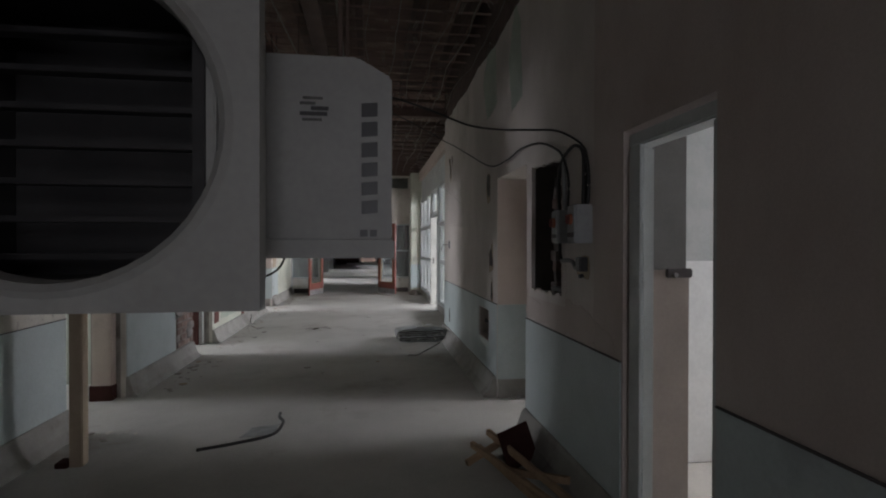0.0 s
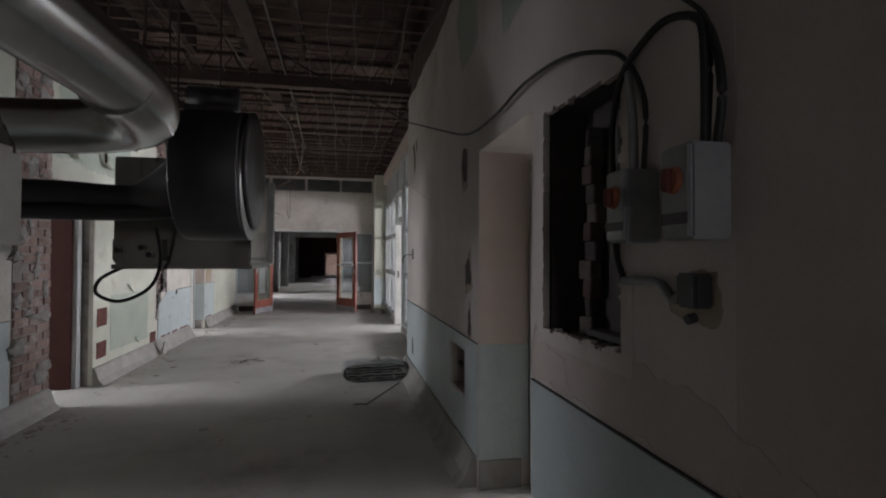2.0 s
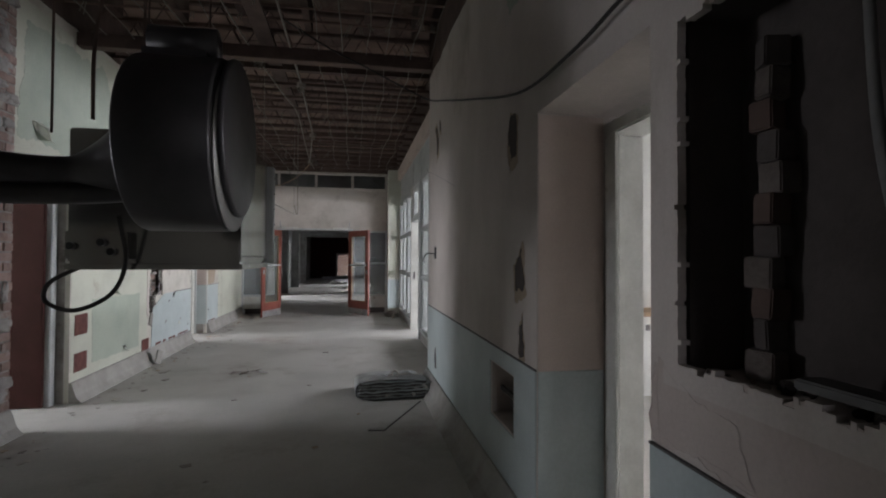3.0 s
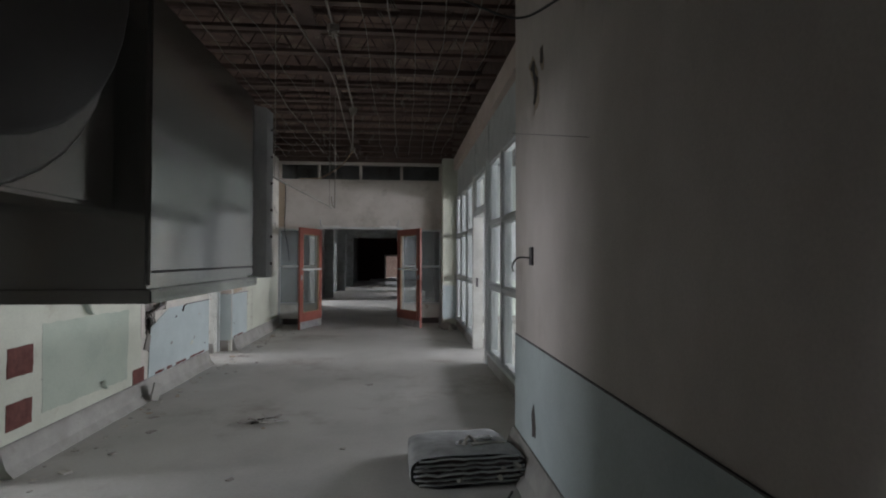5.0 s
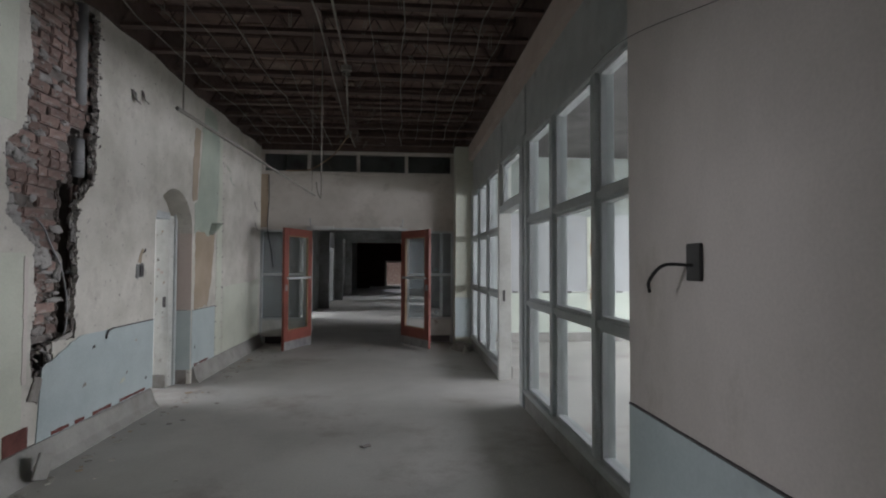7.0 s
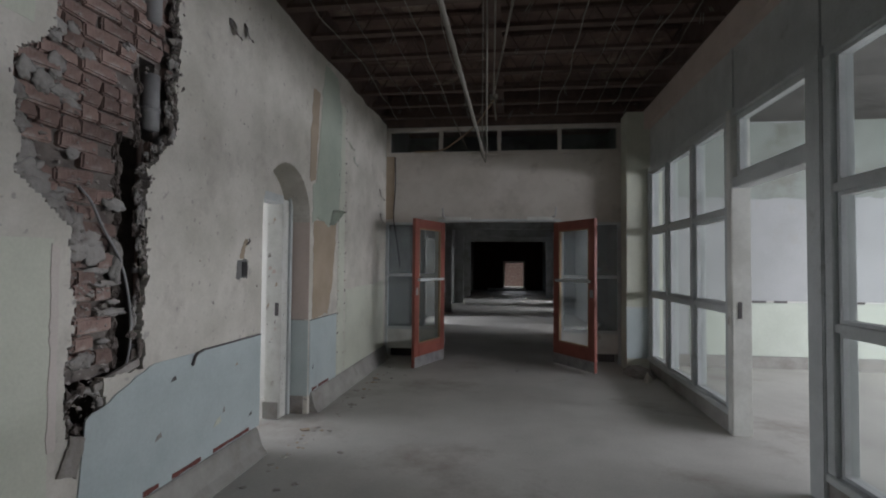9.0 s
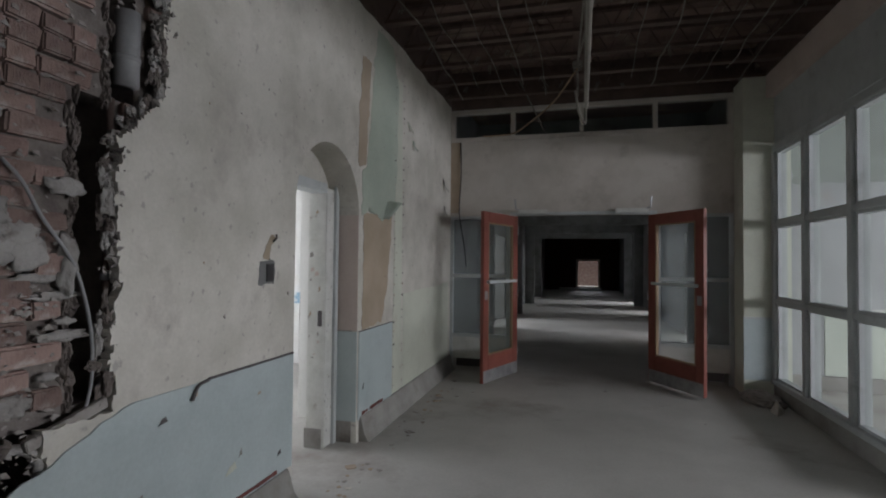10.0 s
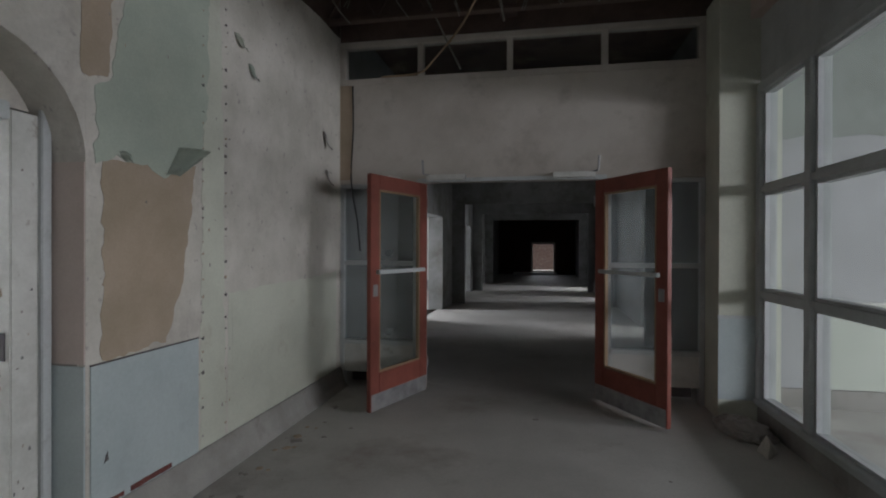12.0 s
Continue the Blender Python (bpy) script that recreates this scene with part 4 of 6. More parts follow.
glazed_door("glazed_door", (DX0 + 0.01, SCREEN - 0.03), (-1.663, 14.52), 1, "red painted timber door with a tall glass pane, standing open")
glazed_door("glazed_door", (DX1 - 0.01, SCREEN - 0.03), (0.745, 14.63), -1, "red painted timber door with a tall glass pane, standing open")
for x, s in ((DX0 + 0.03, 1), (DX1 - 0.03, -1)):
    c = thing("door_closer", "pale metal door closer on the door head", "door closer", box(*sorted((x, x + s * 0.38)), SCREEN - 0.09, SCREEN - 0.014, 2.075, 2.125, 0.006), WHITEFRAME)
    part("arm", tube([(x + s * 0.03, SCREEN - 0.06, 2.12), (x - s * 0.02, SCREEN - 0.12, 2.13), (x - s * 0.03, SCREEN - 0.12, 2.26)], 0.012), KICK, c)

# far end
structure("door_far_end", "pale frame of the doorway at the corridor end", opening_slab("y", 37.93, 38.0, -0.72, 0.55, 0.08, 1.70, [(-0.62, 0.45, 0.20, 1.60)]), WHITEFRAME)
structure("trim_far_step", "pale step under the far doorway", box(-1.6, 0.6, 37.2, 37.92, 0.001, 0.12), ROOMWHITE)


# ---- ceiling: deck boards, open web joists, wires ----
bm = bmesh.new()
for i in range(62):
    for j in range(6):
        x, y = -2.25 + 0.62 * j, -3.6 + 0.33 * i
        if y > 15.3:
            continue
        k = noise.noise(Vector((x * 3, y * 3, 1)))
        add_box(bm, x + 0.01, x + 0.605, y + 0.008, y + 0.318, TOP - 0.035 + 0.012 * k, TOP - 0.006,
                Matrix.Translation((x, y, TOP)) @ Matrix.Rotation(0.02 * k, 4, "X") @ Matrix.Translation((-x, -y, -TOP)))
structure("ceiling_boards", "dark brown deck boards between the joists", bm, DECK)


def joist():
    """Open web joist across the corridor: two chords and a zigzag rod."""
    j = thing("roof_joist", "rusty steel open web roof joist", "joist", group="roof joists")
    x0, x1 = LX + 0.008, GX - 0.106
    for name, z, h in (("bottom_chord", CEIL, 0.035), ("top_chord", TOP - 0.075, 0.035)):
        bm = bmesh.new()
        for s in (-0.028, 0.006):
            add_box(bm, x0, x1, s, s + 0.022, z, z + h)
        add_box(bm, x0, x1, -0.04, 0.04, z + (h if z > 3.7 else -0.004), z + (h + 0.004 if z > 3.7 else 0))
        part(name, bm, STEEL, j)
    n = 15
    zig = [(x0 + (x1 - x0) * k / n, 0, TOP - 0.06 if k % 2 else CEIL + 0.02) for k in range(n + 1)]
    bm = tube(zig, 0.010, 5)
    part("web_rod", bm, STEEL, j)
    return j


first = joist()
first.matrix_basis = pose(0, 8.04, 0)
for k in range(1, 14):
    copy_thing(first, pose(0, 8.04 + 0.54 * k, 0))
# before the cross beam the deck hangs on long timbers with thin battens under it
for x in (-1.9, -1.3, -0.7, -0.1, 0.5, 1.0):
    structure("beam_timber", "dark timber running along under the deck", box(x - 0.035, x + 0.035, -4, 7.9, 3.72, TOP - 0.04, 0.004), STEEL)
for k in range(44):
    y = -3.8 + 0.265 * k
    z = 3.70 + 0.012 * noise.noise(Vector((y, 3, 1)))
    pts = [(LX + 0.02 + 0.43 * i, y + 0.02 * noise.noise(Vector((i, y * 5, 2))), z - 0.02 * abs(noise.noise(Vector((i * 2.3, y * 3, 7))))) for i in range(9)]
    thing("deck_batten", "thin dark batten across the ceiling timbers", "batten", tube(pts, 0.011, 5), DECK, "deck battens")
for name, d0, d1, u0, u1, zb in (("trim_top_right", RX - 0.006, RX - 0.001, -3.9, 8.04, 3.36), ("trim_top_left", LX + 0.001, LX + 0.006, -3.9, SCREEN - 0.02, 3.53)):
    low = [(u0 + (u1 - u0) * i / 120, zb + 0.05 * noise.noise(Vector((i * 0.11, zb, 1))) + 0.03 * noise.noise(Vector((i * 0.7, zb, 2)))) for i in range(121)]
    structure(name, "dark bare strip above the broken plaster edge", plate(low + [(u1, TOP - 0.003), (u0, TOP - 0.003)], on_x, d0, d1), STEEL)
structure("beam_cross", "brown steel beam across the corridor", box(LX, RX, 7.84, 7.96, 3.40, 3.53, 0.006), STEEL)
bm = box(-0.62, -0.46, -4, SCREEN - 0.02, 3.62, 3.66)
structure("beam_long", "dark steel channel running along the ceiling", bm, STEEL)


def hang_wire(x, y0, y1, z, amp, seed, r=0.0045, mat=WIRE):
    pts, n = [], int((y1 - y0) / 0.35)
    for i in range(n + 1):
        y = y0 + (y1 - y0) * i / n
        w = noise.noise_vector(Vector((x * 3, y * 1.1, seed)))
        pts.append((x + amp * w.x, y, z + amp * 0.5 * w.y - 0.02 * (i % 2)))
    return thing("ceiling_wire", "thin loose hanger wire along the joists", "wire", tube(curve_points(pts, 3), r, 5), mat, "ceiling wires")


for i, x in enumerate((-1.95, -1.7, -1.45, -1.2, -0.95, 0.0, 0.25, 0.5, 0.72, 0.95, 1.15)):
    hang_wire(x, 1.0 + (i % 3), 15.0 - 0.4 * (i % 2), 3.52, 0.07, i, 0.004 if i % 3 else 0.006)
bm = bmesh.new()
for i in range(150):
    x, y = random.uniform(-2.1, 1.3), random.uniform(3, 15)
    z, h = 3.56, random.uniform(0.02, 0.14)
    if y < 8 and x > 1.1:
        continue
    a = random.uniform(0, 6.28)
    for s in range(2):
        add_box(bm, -0.003, 0.003, -0.003, 0.003, -h, 0.0, Matrix.Translation((x + 0.02 * s, y, z)) @ Matrix.Rotation(0.5 * math.sin(a + s), 4, "X") @ Matrix.Rotation(0.5 * math.cos(a), 4, "Y"))
thing("wire_ends", "cut hanger wire ends dangling from the joists", "wire", bm, WIRE, "", "stuff")


def octagon_box(x, y, z, r=0.055):
    bm = bmesh.new()
    ring = [[bm.verts.new((x + q * math.cos(math.pi / 4 * k + 0.39), y + q * math.sin(math.pi / 4 * k + 0.39), zz)) for k in range(8)] for q, zz in ((r, z + 0.05), (r, z), (r * 0.8, z - 0.006), (r * 0.75, z + 0.02))]
    for a, b in zip(ring, ring[1:]):
        for k in range(8):
            bm.faces.new((a[k], a[(k + 1) % 8], b[(k + 1) % 8], b[k]))
    bm.faces.new(ring[0][::-1]), bm.faces.new(ring[-1])
    o = thing("junction_box", "pale metal octagon junction box hanging on the conduit", "junction box", bm, WIRE, "ceiling boxes")
    for k in range(3):
        a = 2.1 * k + x
        part("wire_tail", tube(curve_points([(x, y, z + 0.01), (x + 0.05 * math.cos(a), y + 0.05 * math.sin(a), z - 0.05), (x + 0.02, y + 0.03 * k, z - 0.02)], 4), 0.005, 5), WIRE, o)
    return o


BOXES = ((-0.66, 8.25, 3.50), (-0.28, 8.95, 3.48), (-0.31, 11.23, 3.40), (-0.58, 14.1, 3.48))
for b in BOXES:
    octagon_box(*b)
thing("conduit", "pale metal conduit between the ceiling boxes", "conduit", tube([(-0.28, 1.2, 3.52), (-0.28, 8.95, 3.53), (-0.31, 11.23, 3.46), (-0.58, 14.1, 3.53), (-0.58, 15.3, 3.56)], 0.011), WIRE)
thing("conduit", "thin pale cable along the ceiling boxes", "conduit", tube(curve_points([(-0.85, 4.0, 3.52), (-0.72, 7.0, 3.50), (-0.66, 8.25, 3.53), (-0.52, 9.2, 3.46), (-0.45, 10.2, 3.50), (-0.50, 11.9, 3.47), (-0.58, 14.1, 3.50)]), 0.008), WIRE)
hung = thing("hanging_conduit", "pale conduit hanging level below the ceiling on wires", "conduit", tube([(-0.545, 7.9, 1.985), (-0.53, 10.75, 2.06)], 0.0075), WIRE)
part("hanger_wire", tube([(-0.545, 7.95, 3.58), (-0.545, 7.95, 1.99)], 0.003, 5), WIRE, hung)
part("hanger_wire", tube([(-0.53, 10.6, 3.58), (-0.53, 10.6, 2.06)], 0.003, 5), WIRE, hung)
drop = thing("drop_wire", "thin pale wire hanging straight down from the ceiling", "wire", tube([(-0.53, 11.11, 3.57), (-0.53, 11.11, 2.10)], 0.006, 6), WIRE)
part("wire_end", tube(curve_points([(-0.53, 11.11, 2.11), (-0.535, 11.10, 2.085), (-0.56, 11.10, 2.14), (-0.575, 11.10, 2.24)]), 0.007, 6), WIRE, drop, "bent wire end")
thing("loose_cable", "yellowed cable looping from a ceiling box to the transom", "cable", tube(curve_points([(-0.58, 14.1, 3.46), (-0.85, 14.6, 3.28), (-1.2, 15.1, 3.17), (-1.42, SCREEN - 0.03, 3.14), (-1.8, SCREEN - 0.04, 3.12)]), 0.009), WOOD)

thing("fallen_conduit", "thin pale rod leaning before the transom", "rod", tube([(-1.43, 15.2, 4.045), (-0.98, 15.22, 3.10)], 0.010, 6), WIRE)

# ---- unit heaters hung from the joists ----
def ring_panel(x0, x1, z0, z1, cx, cz, r, y0, y1, n=40):
    """A plate with a round opening and a rolled lip."""
    bm = bmesh.new()

    def edge(a):
        c, s = math.cos(a), math.sin(a)
        k = min((x1 - cx if c > 0 else cx - x0) / max(abs(c), 1e-6), (z1 - cz if s > 0 else cz - z0) / max(abs(s), 1e-6))
        return cx + c * k, cz + s * k

    angles = sorted([2 * math.pi * k / n for k in range(n)] + [math.atan2(z - cz, x - cx) % (2 * math.pi) for x in (x0, x1) for z in (z0, z1)])
    rows = []
    for a in angles:
        e = edge(a)
        c, s = math.cos(a), math.sin(a)
        rows.append([bm.verts.new(q) for q in ((e[0], y1, e[1]), (e[0], y0, e[1]), (cx + c * (r + 0.012), y0, cz + s * (r + 0.012)), (cx + c * r, y0 - 0.008, cz + s * r), (cx + c * (r - 0.012), y0 + 0.004, cz + s * (r - 0.012)), (cx + c * (r - 0.016), y1, cz + s * (r - 0.016)))])
    for i in range(len(rows)):
        a, b = rows[i], rows[(i + 1) % len(rows)]
        for j in range(6):
            bm.faces.new((a[j], b[j], b[(j + 1) % 6], a[(j + 1) % 6]))
    return bm


def hanger(x, y, z, parent):
    part("hanger_rod", tube([(x, y, z), (x, y, TOP - 0.004)], 0.007, 6), STEEL, parent, "thin steel hanger rod")


heater = thing("unit_heater", "grey enamelled gas unit heater hung from the ceiling", "heater")
bm = bmesh.new()
prof = [(-0.95, 1.445), (0.06, 1.445), (0.06, 1.875), (-0.03, 1.925), (-0.95, 1.925)]
for y in (1.37, 2.02):
    bm.faces.new([bm.verts.new((x, y, z)) for x, z in prof])
vs = bm.verts[:]
bm.verts.ensure_lookup_table()
for i in range(5):
    j = (i + 1) % 5
    bm.faces.new((bm.verts[i], bm.verts[j], bm.verts[j + 5], bm.verts[i + 5]))
bmesh.ops.bevel(bm, geom=bm.edges[:], offset=0.006, segments=2, affect="EDGES")
cabinet = part("cabinet", bm, HEATER, heater)
part("base_skirt", box(-0.96, 0.066, 1.362, 2.03, 1.395, 1.444, 0.004), HEATER, heater)
fan_panel = part("fan_panel", ring_panel(-0.84, -0.18, 1.32, 1.98, -0.507, 1.63, 0.275, 0.885, 0.93), HEATER, heater, "white panel with a round fan opening")
# duct and added back plate are black to give the shade inside
part("fan_duct", opening_slab("y", 0.931, 1.368, -0.82, -0.28, 1.34, 1.96, [(-0.80, -0.30, 1.36, 1.94)]), BLACK, heater)
part("duct_cover", box(-0.279, -0.262, 0.932, 1.367, 1.34, 1.96, 0.003), HEATER, heater)
part("fan_back", box(-0.799, -0.301, 1.30, 1.33, 1.361, 1.939), BLACK, heater)
for k in range(7):
    part("louvre", box(-0.79, -0.31, 1.12, 1.16, 1.40 + 0.075 * k, 1.412 + 0.075 * k, 0.002), BLACK, fan_panel, "dark horizontal fan guard slat")
for z, h in ((1.766, 0.040), (1.714, 0.042), (1.660, 0.042), (1.609, 0.040), (1.560, 0.038), (1.511, 0.038)):
    part("marking", plate([(-0.020, z), (0.022, z + 0.004), (0.022, z + h), (-0.020, z + h - 0.004)], on_y, 1.3665, 1.3692), BLACK, cabinet, "dark maker's mark block")
for x0, x1 in ((-0.024, -0.004), (0.002, 0.020)):
    part("marking", box(x0, x1, 1.3665, 1.3692, 1.452, 1.470), BLACK, cabinet, "small dark mark")
for k, (x, w, c) in enumerate(((-0.172, 0.05, 0), (-0.178, 0.07, 1), (-0.150, 0.045, 1), (-0.178, 0.04, 0), (-0.170, 0.05, 0))):
    part("label", box(x, x + w, 1.3670, 1.3692, 1.752 + 0.014 * k, 1.759 + 0.014 * k + 0.003 * c), (GREYMETAL, BLACK)[c], cabinet)
side = part("knockout", box(0.0602, 0.0625, 1.60, 1.645, 1.463, 1.503, 0.001), BLACK, heater, "dark square knockout in the side")
part("wire_hole", box(0.0602, 0.0625, 1.615, 1.632, 1.54, 1.558, 0.001), DARKLINE, heater)
part("wire_hole", box(0.0602, 0.0625, 1.60, 1.612, 1.553, 1.566, 0.001), DARKLINE, heater)
for k, z in enumerate((1.575, 1.592, 1.609)):
    part("vent_slot", box(0.0602, 0.0625, 1.92, 1.985, z, z + 0.006), DARKLINE, heater)
part("vent_slot", box(0.0602, 0.0625, 1.92, 2.01, 1.538, 1.546), DARKLINE, heater)
part("cover_seam", box(0.0602, 0.0620, 1.38, 2.015, 1.4445, 1.448), DARKLINE, heater)
part("flue", tube(curve_points([(-0.03, 1.99, 1.70), (-0.02, 2.5, 1.71), (-0.02, 2.75, 1.70), (-0.10, 2.92, 1.70), (-0.35, 3.0, 1.70), (-1.1, 3.1, 1.72)]), 0.062, 18), CHROME, heater, "shiny galvanised flue pipe", True)
part("flue_seam", tube([(-0.02, 2.62, 1.705), (-0.02, 2.64, 1.705)], 0.066, 18), CHROME, heater)
part("gas_valve", box(0.0, 0.07, 2.12, 2.21, 1.40, 1.50, 0.008), WHITEFRAME, heater, "pale gas valve body")
part("valve_block", box(-0.12, -0.002, 2.04, 2.20, 1.41, 1.48, 0.006), GREYMETAL, heater)
part("regulator", tube([(-0.05, 2.06, 1.525), (-0.05, 2.14, 1.525)], [0.045, 0.038], 16), GREYMETAL, heater, "", True)
part("gas_pipe", tube(curve_points([(0.04, 2.19, 1.46), (0.03, 2.24, 1.50), (0.0, 2.22, 1.56), (-0.03, 2.10, 1.57)]), 0.014, 8), GREYMETAL, heater, "", True)
part("control_cable", tube(curve_points([(-0.02, 2.03, 1.50), (0.02, 2.06, 1.51), (0.02, 2.08, 1.44), (-0.03, 2.10, 1.43)]), 0.006), CABLE, heater)
for x in (-0.9, -0.08):
    for y in (1.45, 1.95):
        hanger(x, y, 1.92, heater)

heater = thing("unit_heater", "large grey gas unit heater with a black blower", "heater")
part("cabinet", box(-1.19, -0.28, 5.60, 6.50, 1.345, 2.10, 0.01), GREYMETAL, heater)
part("base_skirt", box(-1.20, -0.268, 5.59, 6.51, 1.31, 1.344, 0.004), GREYMETAL, heater)
bm = bmesh.new()
rings = [[bm.verts.new((x, y, z)) for x, z in ((-1.19 - g, 1.35 - 0.4 * g), (-0.28 + g, 1.35 - 0.4 * g), (-0.28 + g, 2.07 + 0.4 * g), (-1.19 - g, 2.07 + 0.4 * g))] for y, g in ((6.502, 0.0), (6.58, 0.030), (6.67, 0.034), (6.67, 0.024), (6.58, 0.018), (6.503, -0.02))]
for a, b in zip(rings, rings[1:]):
    for k in range(4):
        bm.faces.new((a[k], a[(k + 1) % 4], b[(k + 1) % 4], b[k]))
outlet = part("outlet_hood", bm, BOXGREY, heater, "flared sheet metal outlet hood")
for k in range(6):
    part("rivet", tube([(-0.248, 6.645, 1.40 + 0.12 * k), (-0.240, 6.645, 1.40 + 0.12 * k)], 0.006, 8), DARKLINE, outlet)
for k, (z, h) in enumerate(((1.62, 0.05), (1.70, 0.09), (1.92, 0.07), (2.0, 0.05))):
    part("torn_seal", plate(ragged([(6.66, z), (6.695, z + 0.3 * h), (6.685, z + 0.6 * h), (6.66, z + h)], 0.012, 0.006, k), on_x, -0.258, -0.250), DARKVOID, outlet, "torn dark sealing strip")
part("side_seam", box(-0.2798, -0.276, 5.61, 6.49, 1.385, 1.391), DARKLINE, heater)


def drum(x0, x1, y, z, r, lip=0.012, n=36):
    bm = bmesh.new()
    prof = ((x0, r * 0.35), (x0, r - lip), (x0 + lip * 0.3, r - lip * 0.3), (x0 + lip, r), (x1 - lip, r), (x1 - lip * 0.3, r - lip * 0.3), (x1, r - lip), (x1, r * 0.35))
    rings = [[bm.verts.new((x, y + q * math.cos(2 * math.pi * k / n), z + q * math.sin(2 * math.pi * k / n))) for k in range(n)] for x, q in prof]
    for a, b in zip(rings, rings[1:]):
        for k in range(n):
            bm.faces.new((a[k], a[(k + 1) % n], b[(k + 1) % n], b[k]))
    bm.faces.new(rings[0][::-1]), bm.faces.new(rings[-1])
    return bm


part("blower_drum", drum(-0.52, -0.176, 4.87, 1.872, 0.376), BLACK, heater, "black drum shaped blower housing", True)
part("blower_flange", drum(-0.158, -0.130, 4.87, 1.905, 0.345), BLACK, heater, "black blower inlet flange", True)
part("inlet_ring", drum(-0.175, -0.159, 4.87, 1.842, 0.345), HEATER, heater, "pale inlet ring", True)
part("blower_neck", box(-0.52, -0.36, 4.95, 5.60, 1.54, 2.05, 0.01), GREYMETAL, heater)
part("motor_mount", box(-0.52, -0.26, 4.78, 5.0, 2.235, 2.27, 0.004), BLACK, heater)
part("motor", tube([(-0.52, 4.89, 2.335), (-0.24, 4.89, 2.335)], 0.068, 16), BLACK, heater, "", True)
part("combustion_pipe", tube(curve_points([(-1.9, 4.75, 1.75), (-1.2, 4.80, 1.75), (-0.90, 4.86, 1.74), (-0.70, 4.88, 1.76), (-0.50, 4.87, 1.82)]), [0.065] * 20 + [0.07, 0.08, 0.09, 0.10, 0.11, 0.12, 0.13, 0.14, 0.15, 0.16, 0.17, 0.18, 0.19], 16), BLACK, heater, "glossy black pipe into the blower", True)
part("combustion_pipe", tube(curve_points([(-1.9, 4.78, 1.65), (-1.2, 4.83, 1.65), (-0.95, 4.86, 1.65), (-0.70, 4.87, 1.66), (-0.53, 4.87, 1.68)]), 0.05, 16), BLACK, heater, "", True)
part("control_box", box(-1.17, -0.86, 5.53, 5.588, 1.37, 1.52, 0.006), GREYMETAL, heater)
for x, z in ((-1.13, 1.44), (-0.98, 1.46), (-0.93, 1.41)):
    part("knob", tube([(x, 5.50, z), (x, 5.529, z)], 0.02, 12), BLACK, heater)
part("drain_cable", tube(curve_points([(-1.12, 5.62, 1.33), (-1.26, 5.58, 1.24), (-1.27, 5.56, 1.14), (-1.12, 5.55, 1.09), (-0.94, 5.55, 1.18), (-0.86, 5.52, 1.36), (-0.85, 5.4, 1.6)]), 0.012), CABLE, heater, "drooping black cable")
for x in (-1.12, -0.70):
    for y in (5.3, 6.5):
        hanger(x, y, 2.0, heater)
part("hanger_strap", tube(curve_points([(-0.98, 5.4, 2.1), (-1.0, 5.45, 2.5), (-0.97, 5.5, 3.0), (-1.0, 5.5, 3.6)]), 0.01, 6), STEEL, heater)

# ---- electrical gear on the right wall ----
def disconnect(y0, y1, z0, z1, depth):
    d = thing("switch_box", "grey steel switch box with an orange dial on the wall", "switch box", box(RX - depth, RX, y0, y1, z0, z1, 0.006), BOXGREY, "switch boxes")
    cover = part("cover", box(RX - depth - 0.006, RX - depth - 0.0005, y0 + 0.006, y1 - 0.006, z0 + 0.006, z1 - 0.006, 0.002), BOXGREY, d)
    ym = (y0 + y1) / 2
    dial = part("dial", tube([(RX - depth - 0.0065, ym, z0 + 0.62 * (z1 - z0)), (RX - depth - 0.018, ym, z0 + 0.62 * (z1 - z0))], [0.031, 0.027], 16), ORANGE, d, "dull orange dial")
    part("handle", box(RX - depth - 0.035, RX - depth - 0.018, ym - 0.008, ym + 0.008, z0 + 0.5 * (z1 - z0), z0 + 0.74 * (z1 - z0), 0.003), RUST, dial)
    part("label", box(RX - depth - 0.0075, RX - depth - 0.0062, ym - 0.045, ym + 0.045, z0 + 0.16 * (z1 - z0), z0 + 0.28 * (z1 - z0)), DARKLINE, cover, "dark printed label")
    return d


disconnect(2.866, 2.958, 1.44, 1.635, 0.10)
disconnect(2.608, 2.71, 1.44, 1.65, 0.10)
lower_box = thing("outlet_box", "black broken outlet box below the switches", "outlet box", box(RX - 0.05, RX, 2.665, 2.735, 1.285, 1.365, 0.006), BLACK)
part("bent_conduit", tube(curve_points([(RX - 0.025, 3.0, 1.335), (RX - 0.03, 2.9, 1.340), (RX - 0.03, 2.82, 1.335), (RX - 0.03, 2.77, 1.30), (RX - 0.03, 2.735, 1.315)]), 0.012, 8), CABLEGREY, lower_box, "grey bent conduit", True)
part("broken_edge", plate(ragged([(2.65, 1.25), (2.80, 1.262), (2.83, 1.30), (2.78, 1.345), (2.735, 1.372), (2.65, 1.37)], 0.012, 0.016, 61), on_x, RX - 0.004, RX - 0.0026), TAN, lower_box, "bare tan plaster round the box")
part("knob", tube([(RX - 0.03, 2.72, 1.255), (RX - 0.008, 2.72, 1.26)], 0.012, 10), BLACK, lower_box)


def wall_cable(label, ctrl, r, mat=CABLE):
    return thing("wall_cable", label, "cable", tube(curve_points(ctrl), r, 8), mat, "", "", True)


